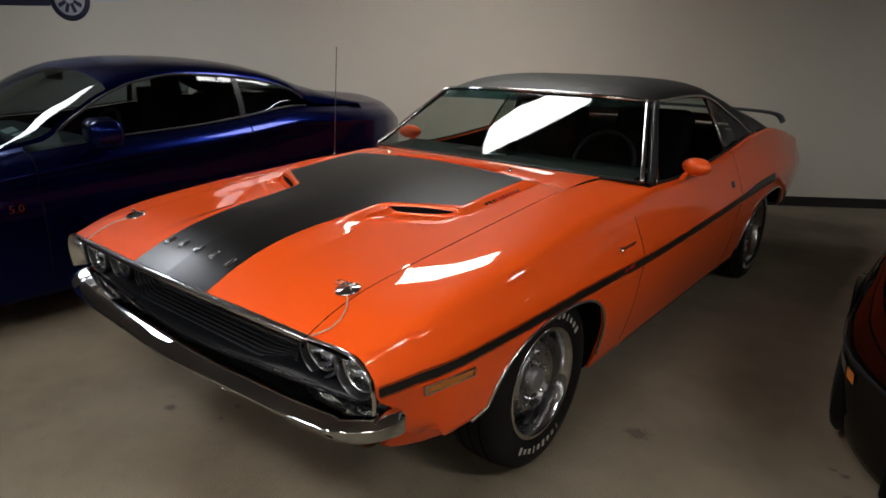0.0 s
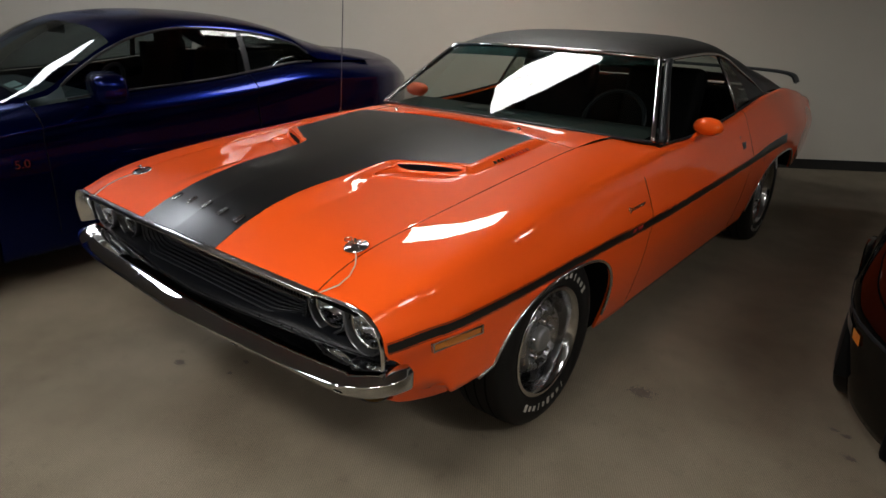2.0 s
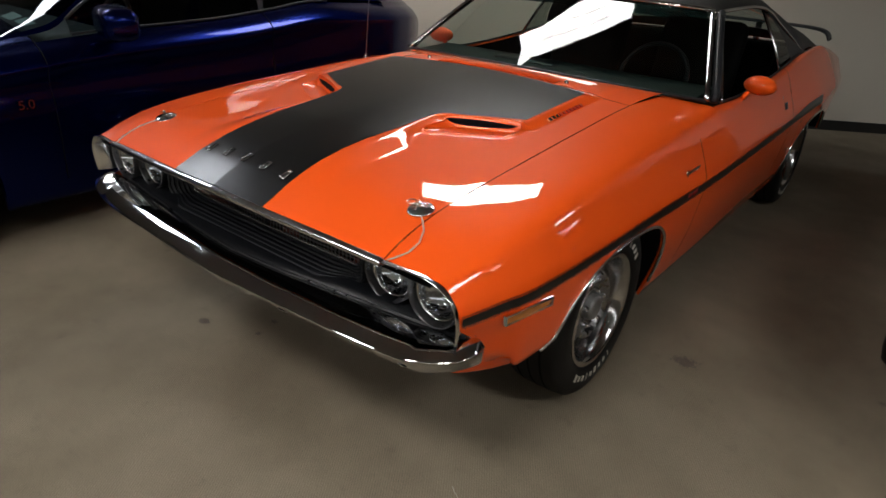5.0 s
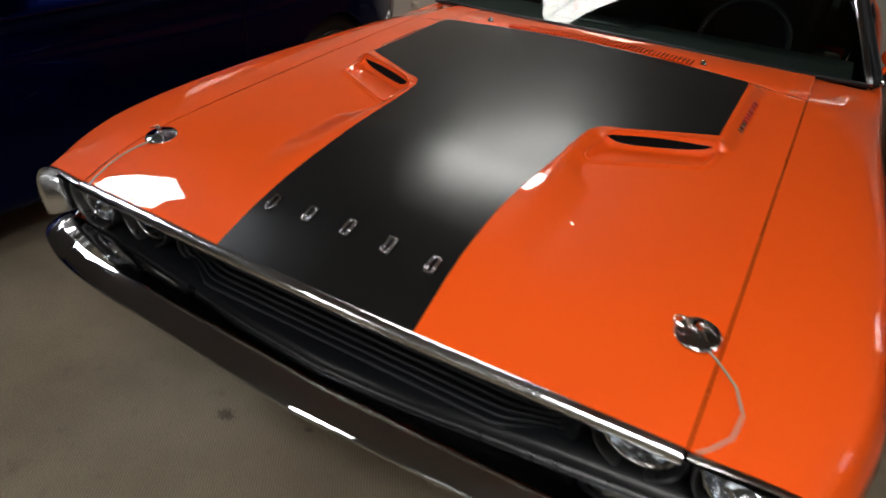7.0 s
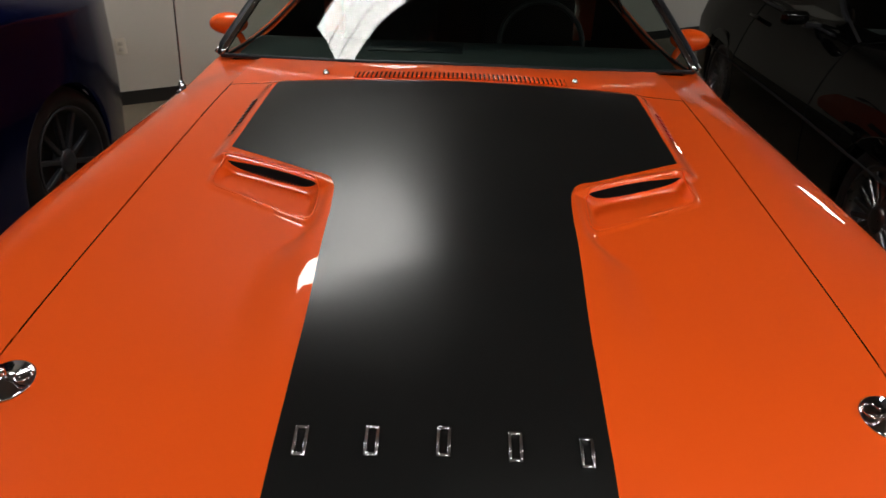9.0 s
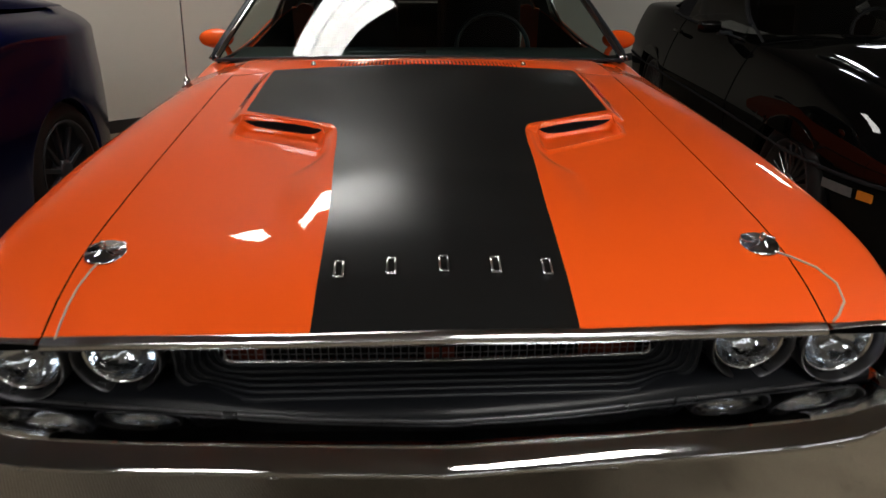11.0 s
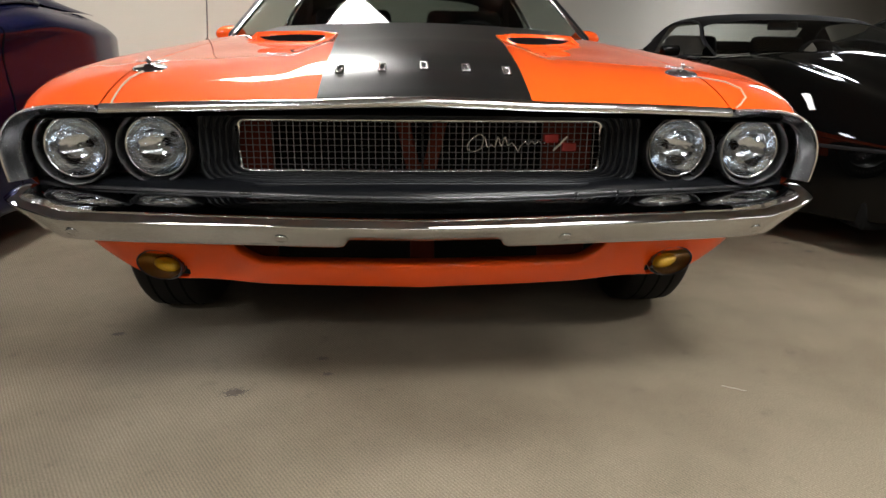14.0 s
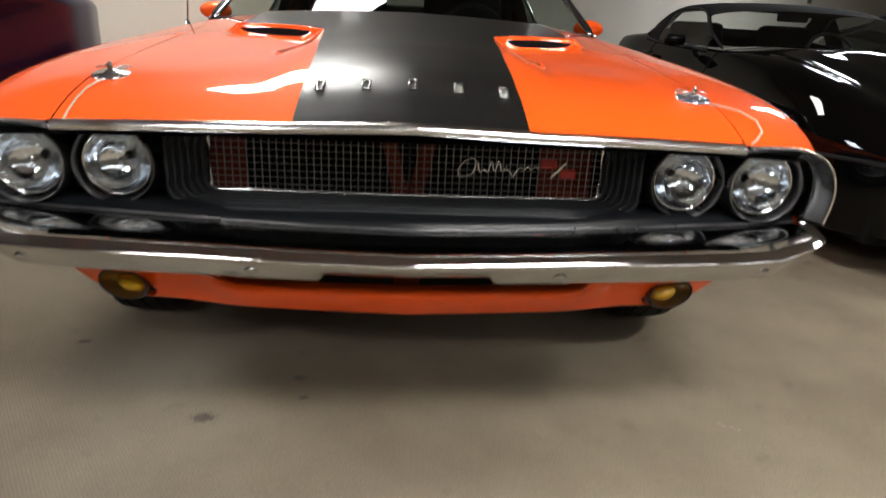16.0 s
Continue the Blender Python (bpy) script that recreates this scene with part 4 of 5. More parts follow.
# ---- stripes, markers and badges along the sides ----
STRIPE_Z = spl((0.10, -0.028), (0.24, -0.018), (0.34, -0.016), (0.54, -0.013), (1.2, -0.004), (2.0, 0.0), (4.0, 0.0))
for s in (1, -1):
    for z_up, z_dn in ((0.019, -0.012), (0.0245, 0.0215), (-0.0145, -0.0175)):
        rows = []
        for k in range(161):
            y = 0.100 + (3.86 - 0.100) * k / 160
            up = 0.018 * sm((y - 3.1) / 0.5)
            z0 = ZW(y) + STRIPE_Z(y)
            rows.append([(s * (skin_x(y, z0 + d) + 0.002), side_front(y, 1.0, z0 + d) if y < 0.3 else y, z0 + d) for d in [z_dn + (z_up + up - z_dn) * q / 5 for q in range(6)]])
        part("side_stripe", grid(rows), M_STRIPE, car, "black stripe along the body side")
    # side marker
    zc = 0.626
    rows = [[(s * (side_x(y, zc + dz) + d), y, zc + dz - 0.06 * (y - 0.37)) for y, dz in ((0.270, 0.015), (0.474, 0.018), (0.482, -0.017), (0.278, -0.019))] for d in (0.0, 0.009)]
    bm = grid(rows, close=True)
    mk = part("side_marker", thick(bm, 0.006), M_CHROME, car, "chrome-framed amber side marker", smooth=False)
    rows = [[(s * (side_x(y, z) + 0.005), y, z - 0.06 * (y - 0.37)) for y in (0.280, 0.34, 0.40, 0.470)] for z in (zc - 0.0145, zc, zc + 0.0125)]
    part("lens", grid(rows), M_AMBERDULL, mk, "amber lens")
    # script badge as a plain wavy bar, and two small bars in the stripe
    wv = [(s * (skin_x(1.47 + 0.005 * k, 0.757) + 0.003), 1.47 + 0.005 * k, 0.757 + 0.010 * math.sin(k * 1.3) * (1.6 if k < 6 else 0.7)) for k in range(32)]
    part("fender_badge", tube(wv, 0.003, 6), M_CHROME, car, "thin chrome badge wave")
    for y in (1.49, 1.535, 1.56):
        part("fender_badge", box(*sorted((s * 0.994, s * 1.001))[:1], y, 0.664, sorted((s * 0.994, s * 1.001))[1], y + 0.022, 0.678), M_RED, car, "red badge block", smooth=False)
    # door handle: a bright plate with a dark flap
    hp = part("door_handle", moved(box(-0.004, -0.072, -0.045, 0.006, 0.072, 0.045, 0.004), Matrix.Translation((s * 0.960, 3.05, 0.808)) @ Matrix.Rotation(s * -0.35, 4, "Y")), M_BRIGHT, car, "chrome flap door handle")
    part("flap", moved(box(0.006, -0.055, -0.036, 0.0085, 0.055, 0.002, 0.001), Matrix.Translation((s * 0.960, 3.05, 0.808)) @ Matrix.Rotation(s * -0.35, 4, "Y")), M_SATIN, hp, "dark flap")
    # oval mirror on its stalk
    bm = bmesh.new()
    bmesh.ops.create_uvsphere(bm, u_segments=28, v_segments=16, radius=1, matrix=Matrix.LocRotScale((s * 0.962, 2.345, 0.988), Euler((0, 0, s * -0.25)), (0.078, 0.055, 0.044)))
    mir = part("side_mirror", bm, M_ORANGE, car, "oval orange side mirror")
    part("stalk", tube([(s * 0.899, 2.32, 0.915), (s * 0.912, 2.325, 0.941), (s * 0.932, 2.34, 0.961)], 0.015, 10, flat=0.8), M_ORANGE, mir)
    bm = bmesh.new()
    bmesh.ops.create_circle(bm, cap_ends=True, radius=1, segments=28, matrix=Matrix.Translation((s * 0.972, 2.382, 0.988)) @ Matrix.Rotation(s * -0.25, 4, "Z") @ Matrix.Rotation(radians(90), 4, "X") @ Matrix.Diagonal((0.058, 0.031, 1, 1)))
    part("mirror_glass", bm, M_CHROME, mir, smooth=False)

# whip antenna
M_MAST = mat("dull_steel", (0.10, 0.10, 0.10), 0.45, metal=0.6)
ant = part("antenna", turned([(-0.012, 0.022), (0.0, 0.022), (0.006, 0.017), (0.010, 0.012), (0.028, 0.010), (0.034, 0.006), (0.040, 0.003)], 20, "z", (-0.876, 1.586, 0.912)), M_CHROME, car, "thin chrome whip antenna")
part("mast", tube([(-0.874, 1.586, 0.942), (-0.856, 1.590, 1.23), (-0.838, 1.596, 1.532)], 0.0027, 8), M_MAST, ant, "dull steel mast")

# ---- glasshouse ----
WST = spl((0, 2.270), (0.3, 2.285), (0.5, 2.315), (0.66, 2.375))


def ws_top(x):
    ax = abs(x)
    return Vector((x, WST(ax), 1.306 - 0.020 * (ax / 0.66) ** 2.6))


def ws_point(u, v, inset=0.0):
    a, b = ws_bottom(u * 0.855), ws_top(u * 0.66)
    p = a.lerp(b, v)
    n = Vector((0.35 * u, -0.56, 0.75)).normalized()
    return p + n * (0.006 * math.sin(math.pi * v) * (1 - 0.4 * u * u)) - n * inset


rows = [[ws_point(-1 + j / 20, i / 16) for j in range(41)] for i in range(17)]
ws = part("windshield", grid(rows), M_GLASS, car, "tinted curved windshield")
part("shade_band", grid([[ws_point((-1 + j / 20) * 0.97, 0.85 + 0.14 * i / 4, 0.006) for j in range(41)] for i in range(5)]), M_BAND, ws, "blue-green shade band along the top of the glass")
for s in (1, -1):
    pts = [ws_point(s, k / 16, -0.006) for k in range(17)]
    part("windshield_trim", tube(pts, 0.0115, 10, flat=0.8), M_CHROME, car, "chrome windshield trim")
    post = [Vector((s * 0.872, 1.972, 0.947))] + [ws_point(s, k / 12) + Vector((s * 0.030, 0.035, -0.004)) for k in range(1, 12)] + [Vector((s * 0.685, 2.440, 1.278))]
    part("windshield_post", tube(post, 0.019, 10, flat=0.8), M_SATIN, car, "black windshield post")
    edge = [ws_point(s, k / 12) + Vector((s * (0.046 - 0.018 * k / 12), 0.066 - 0.006 * k / 12, -0.004)) for k in range(13)] + [Vector((s * 0.672, 2.470, 1.281))]
    part("post_trim", tube(edge, 0.006, 8), M_CHROME, car, "thin chrome strip along the door frame")
part("windshield_header", tube([ws_point(-1 + k / 15, 1.0, -0.004) for k in range(31)], 0.011, 8), M_CHROME, car, "chrome strip above the windshield")
part("windshield_lower_trim", tube([ws_point(-1 + k / 15, 0.0, -0.001) for k in range(31)], 0.008, 8), M_SATIN, car)

# vinyl roof: each section from the middle to the rail or the belt
ZR = spl((2.265, 1.308), (2.40, 1.350), (2.59, 1.377), (2.84, 1.388), (3.10, 1.380), (3.40, 1.355), (3.66, 1.315), (3.97, 1.228), (4.23, 1.122), (4.46, 1.000))
RAILX = spl((2.385, 0.665), (2.66, 0.677), (3.15, 0.688), (3.46, 0.712), (3.70, 0.763), (3.86, 0.820), (4.46, 0.820))
RAILZ = spl((2.385, 1.282), (2.66, 1.290), (2.92, 1.292), (3.15, 1.280), (3.34, 1.242), (3.46, 1.198), (3.70, 1.094), (3.86, 1.004), (4.05, 1.012), (4.46, 0.980))
rows = []
NR = 60
for i in range(NR + 1):
    v = i / NR
    row = None
    y = 2.270 + (4.46 - 2.270) * v
    zc, xr, zr = ZR(y), RAILX(max(y, 2.385)), RAILZ(max(y, 2.385))
    dz = zc - zr
    c = [(0, zc), (0.18, zc), (0.36, zc - 0.04 * dz), (0.52, zc - 0.16 * dz), (xr - 0.048 - 0.012 * sm((y - 3.22) / 0.4), zc - 0.48 * dz), (xr - 0.014, zc - 0.78 * dz), (xr, zr)]
    pr = bspline([(a, 0, b) for a, b in c], 24)
    line = [Vector((-p.x, 0, p.z)) for p in pr[:0:-1]] + pr
    row = []
    for p in line:
        yy = y + (1 - sm(v * 4)) * (WST(abs(p.x)) - 2.270 if abs(p.x) < 0.66 else WST(0.66) - 2.270)
        row.append((p.x, yy, p.z))
    rows.append(row)


def is_back(i, j):
    m = rows[i][j]
    return 3.72 < m[1] < 4.28 and abs(rows[i][j][0] + rows[i][j + 1][0]) / 2 < 0.50 + 0.14 * (m[1] - 3.66) / 0.7


part("vinyl_roof", grid(rows, keep=lambda i, j: not is_back(i, j)), M_VINYL, car, "black grained vinyl roof")
rw = part("rear_window", grid(rows, keep=is_back), M_GLASS, car, "sloping rear window")
part("headliner", grid([[(x * 0.985, y, z - 0.025) for x, y, z in r[6:-6]] for r in rows[2:40]]), mat("headliner", (0.006, 0.006, 0.006), 0.95, spec=0.1), car, "dark headliner")
for s in (1, -1):
    ys = [2.395 + (3.86 - 2.395) * k / 30 for k in range(31)]
    part("drip_rail", tube([(s * (RAILX(y) + 0.006), y, RAILZ(y) - 0.004) for y in ys], 0.009, 8), M_CHROME, car, "chrome drip moulding")
    # the door pane is wound down; a small rear pane stands behind a slanting chrome bar
    def pane(ya, yb, ta, tb):
        out = []
        for i in range(15):
            q = i / 14
            ybot = ya + (yb - ya) * q
            ytop = ta + (tb - ta) * q
            lo = Vector((s * (XE(ybot) - 0.045), ybot, ZE(ybot) - 0.012))
            hi = Vector((s * (RAILX(ytop) - 0.005), ytop, RAILZ(ytop) - 0.008))
            out.append([lo.lerp(hi, t / 8) + Vector((s * 0.02 * math.sin(math.pi * t / 8), 0, 0)) for t in range(9)])
        return out
    g = part("quarter_window", grid(pane(3.15, 3.44, 3.22, 3.29)), M_GLASS, car, "small tinted rear side window")
    part("quarter_trim", grid(pane(3.445, 3.80, 3.295, 3.80)), M_VINYL, car, "black vinyl panel behind the side window")
    part("window_divider", tube([(s * 0.684, 3.20, 1.266), (s * 0.783, 3.17, 1.115), (s * 0.866, 3.14, 0.955)], 0.010, 8), M_BRIGHT, car, "slanting bright bar between the side windows")
    part("belt_trim", tube([(s * (XE(y) - 0.036), y, ZE(y) + 0.004) for y in [2.00 + 1.76 * k / 24 for k in range(25)]], 0.006, 6), M_SATIN, car)

# trunk lid, tail panel, rear bumper, wing
rows = []
for i in range(21):
    y = 4.42 + (5.01 - 4.42) * i / 20
    row = []
    for j in range(41):
        q = -1 + j / 20
        x = q * (XE(y) - 0.04)
        row.append((x, y, ZE(y) - 0.006 + 0.012 * (1 - q * q)))
    rows.append(row)
part("trunk_lid", grid(rows), M_ORANGE, car)
rows = [[(q * w, y, z) for q in [-1 + k / 10 for k in range(21)]] for w, y, z in ((0.86, 5.01, 0.884), (0.88, 5.05, 0.86), (0.91, 5.06, 0.77), (0.90, 5.04, 0.58), (0.86, 5.01, 0.38))]
part("tail_panel", grid(rows), M_SATIN, car, "black tail panel")
part("rear_bumper", box(-0.86, 5.01, 0.46, 0.86, 5.10, 0.56, 0.03, 3), M_CHROME, car)
wing_c = [(-0.815, 4.82, 1.004), (-0.80, 4.805, 1.045), (-0.755, 4.79, 1.079), (-0.4, 4.78, 1.087), (0, 4.78, 1.089), (0.4, 4.78, 1.087), (0.755, 4.79, 1.079), (0.80, 4.805, 1.045), (0.815, 4.82, 1.004)]
wp = bspline(wing_c, 60)
wing = part("rear_wing", sweep(wp, [(YF, ZF)] * 61, [(-0.09, -0.004), (-0.05, 0.010), (0.03, 0.012), (0.09, 0.004), (0.09, -0.002), (0.0, -0.010)]), M_SATIN, car, "black rear wing")
for s in (1, -1):
    part("wing_post", box(s * 0.30 - 0.02, 4.77, 0.92, s * 0.30 + 0.02, 4.82, 1.079, 0.008), M_SATIN, wing)

# ---- interior ----
rows = []
for j in range(31):
    x = -0.80 + 1.6 * j / 30
    yf = WSB(abs(x)) + 0.012
    rows.append([(x, yf, 0.955), (x, yf + 0.12, 0.962), (x, 2.20, 0.970), (x, 2.27, 0.960), (x, 2.30, 0.925), (x, 2.30, 0.79), (x, 2.22, 0.65)])
dash = part("dashboard", grid(rows), M_DASH, car, "dark padded dashboard")
part("dash_speaker_grille", box(-0.34, 2.03, 0.966, 0.02, 2.18, 0.974, 0.004, 1), M_SATIN, dash, "black speaker cover")
sw = [Vector((0.37 + 0.185 * math.cos(a), 2.53 + 0.185 * math.sin(a) * 0.42, 0.915 + 0.185 * math.sin(a) * 0.9)) for a in [2 * math.pi * k / 40 for k in range(40)]]
wheel = part("steering_wheel", tube(sw, 0.012, 8, closed=True), M_SATIN, car, "dark steering wheel")
part("spoke", join(tube([(0.19, 2.52, 0.905), (0.37, 2.50, 0.905), (0.55, 2.52, 0.905)], 0.009, 6), tube([(0.37, 2.50, 0.905), (0.37, 2.46, 0.765)], 0.009, 6), tube([(0.37, 2.49, 0.905), (0.37, 2.31, 0.845)], 0.03, 10)), M_BRIGHT, wheel)
for s in (1, -1):
    seat = part("seat", box(s * 0.37 - 0.26, 2.55, 0.38, s * 0.37 + 0.26, 3.10, 0.58, 0.05, 3), M_SEAT, car, "black vinyl bucket seat")
    part("seat_back", moved(box(-0.25, -0.06, 0, 0.25, 0.08, 0.70, 0.05, 3), Matrix.Translation((s * 0.37, 3.10, 0.50)) @ Matrix.Rotation(-0.25, 4, "X")), M_SEAT, seat)
    part("door_card", grid([[(s * (XE(y) - 0.05), y, z) for y in [1.86 + 1.9 * k / 12 for k in range(13)]] for z in (0.30, 0.60, 0.90)] + [[(s * (XE(y) - 0.05), y, ZE(y) - 0.014) for y in [1.86 + 1.9 * k / 12 for k in range(13)]]]), M_SEAT, car, "black door trim")
part("rear_seat", join(box(-0.62, 3.37, 0.38, 0.62, 3.74, 0.58, 0.05, 3), moved(box(-0.66, -0.06, 0, 0.66, 0.08, 0.52, 0.05, 3), Matrix.Translation((0, 3.74, 0.53)) @ Matrix.Rotation(-0.3, 4, "X"))), M_SEAT, car)
part("parcel_shelf", box(-0.70, 3.86, 0.935, 0.70, 4.40, 0.955, 0.004), M_DASH, car)
mirr = part("rear_view_mirror", moved(box(-0.11, -0.012, -0.032, 0.11, 0.014, 0.032, 0.01, 2), Matrix.Translation((0.0, 2.385, 1.214)) @ Matrix.Rotation(0.1, 4, "X")), M_SATIN, car, "black rear-view mirror")
part("stem", tube([(0, 2.385, 1.242), (0, 2.345, 1.277)], 0.007, 8), M_SATIN, mirr)


# ---- wheels ----
def road_wheel(parent, x, y, s, r, w, rim_r, style):
    """Tyre and rim; s is the outer side."""
    at = (x, y, r)
    o = w / 2
    prof = [(-o * 0.8, rim_r), (-o, rim_r + 0.03), (-o * 1.02, r - 0.06), (-o * 0.93, r - 0.018), (-o * 0.80, r - 0.004), (-o * 0.4, r), (0, r + 0.0005), (o * 0.4, r), (o * 0.80, r - 0.004), (o * 0.93, r - 0.018), (o * 1.02, r - 0.06), (o * 1.01, rim_r + 0.03), (o * 0.9, rim_r + 0.008), (o * 0.8, rim_r)]
    rim_label = {"rally": "polished steel rally wheel with raised-letter tyre", "dark": "dark alloy wheel", "alloy": "silver turbine wheel"}[style]
    if style == "rally":
        rp = [(-o * 0.8, rim_r), (o * 0.86, rim_r), (o * 0.92, rim_r + 0.012), (o * 0.98, rim_r + 0.010), (o * 0.99, rim_r + 0.002), (o * 0.93, rim_r - 0.008), (o * 0.80, rim_r - 0.014), (o * 0.55, rim_r - 0.020), (o * 0.1, rim_r - 0.030), (-o * 0.05, rim_r - 0.040)]
        wh = part("wheel", turned(rp, 72, "x", at, s), M_RIM, parent, rim_label)
        dp = [(-o * 0.05, rim_r - 0.036), (o * 0.04, rim_r - 0.040), (o * 0.30, 0.148), (o * 0.52, 0.134), (o * 0.64, 0.124), (o * 0.67, 0.114), (o * 0.64, 0.104), (o * 0.50, 0.096), (o * 0.46, 0.085), (o * 0.45, 0.0)]
        part("wheel_disc", turned(dp, 72, "x", at, s), M_STEEL, wh, "satin silver dished wheel centre")
        cap = [(o * 0.44, 0.050), (o * 0.62, 0.049), (o * 0.72, 0.045), (o * 0.76, 0.036), (o * 0.77, 0.020), (o * 0.775, 0.0)]
        part("centre_cap", turned(cap, 32, "x", at, s), M_CAP, wh, "dull silver centre cap")
        for k in range(5):
            a = 2 * math.pi * k / 5 + 0.3
            part("lug_nut", turned([(o * 0.45, 0.0115), (o * 0.64, 0.0110), (o * 0.72, 0.0080), (o * 0.74, 0.0)], 6, "x", (x, y + 0.072 * math.cos(a), r + 0.072 * math.sin(a)), s), M_CHROME, wh)
        for k in range(5):
            a = 2 * math.pi * (k + 0.5) / 5 + 0.3
            part("wheel_slot", moved(box(-0.008, -0.034, -0.013, 0.008, 0.034, 0.013, 0.006, 2), Matrix.Translation((x + s * o * 0.20, y + 0.155 * math.cos(a), r + 0.155 * math.sin(a))) @ Matrix.Rotation(a + math.pi / 2, 4, "X") @ Matrix.Rotation(s * 0.85, 4, "Y")), M_DARK, wh)
    else:
        mt = M_SATIN if style == "dark" else M_ALLOY
        rp = [(-o * 0.8, rim_r), (o * 0.88, rim_r), (o * 0.93, rim_r + 0.008), (o * 0.93, rim_r - 0.006), (o * 0.6, rim_r - 0.02), (-o * 0.2, rim_r - 0.03), (-o * 0.3, 0.0)]
        wh = part("wheel", turned(rp, 56, "x", at, s), mt, parent, rim_label)
        n = 10 if style == "dark" else 20
        sp = []
        for k in range(n):
            a = 2 * math.pi * k / n
            sp.append(moved(box(-0.012, -0.012, 0.05, 0.012, 0.012, rim_r - 0.012, 0.004, 1), Matrix.Translation((x + s * o * 0.62, y, r)) @ Matrix.Rotation(a, 4, "X")))
        part("spokes", join(*sp), mt, wh, smooth=False)
        part("hub_cap", turned([(o * 0.4, 0.065), (o * 0.72, 0.06), (o * 0.78, 0.04), (o * 0.78, 0.0)], 28, "x", at, s), mt, wh)
    ty = part("tyre", turned(prof + prof[:1], 72, "x", at, s), M_RUBBER, wh, "black rubber tyre")
    if style == "rally":
        # raised lettering drawn as plain bars round the wall
        for a0, n, step in ((235, 9, 7.6), (34, 9, 8.0)):
            for k in range(n):
                a = radians(a0 + k * step)
                rr = rim_r + 0.054
                tall = (0.0145, 0.0100, 0.0100, 0.0140, 0.0100)[k % 5]
                w = (0.0085, 0.0078, 0.0082, 0.0030, 0.0078)[k % 5]
                part("tyre_lettering", moved(box(-0.002, -w, -tall, 0.0016, w, tall, 0.0, 1), Matrix.Translation((x + s * o * 1.013, y + rr * math.cos(a), r + rr * math.sin(a))) @ Matrix.Rotation(a - math.pi / 2, 4, "X")), M_LETTER, ty, "raised white bar on the tyre wall", smooth=False)
    grooves = [turned([(q * o - 0.004, r + 0.0012), (q * o + 0.004, r + 0.0012)], 72, "x", at, s) for q in (-0.45, 0.0, 0.45)]
    part("tread_groove", join(*grooves), M_DARK, ty)
    return wh


for s in (1, -1):
    road_wheel(car, s * 0.828, AX_F, s, TYRE, 0.215, 0.210, "rally")
    road_wheel(car, s * 0.838, AX_R, s, TYRE, 0.235, 0.210, "rally")

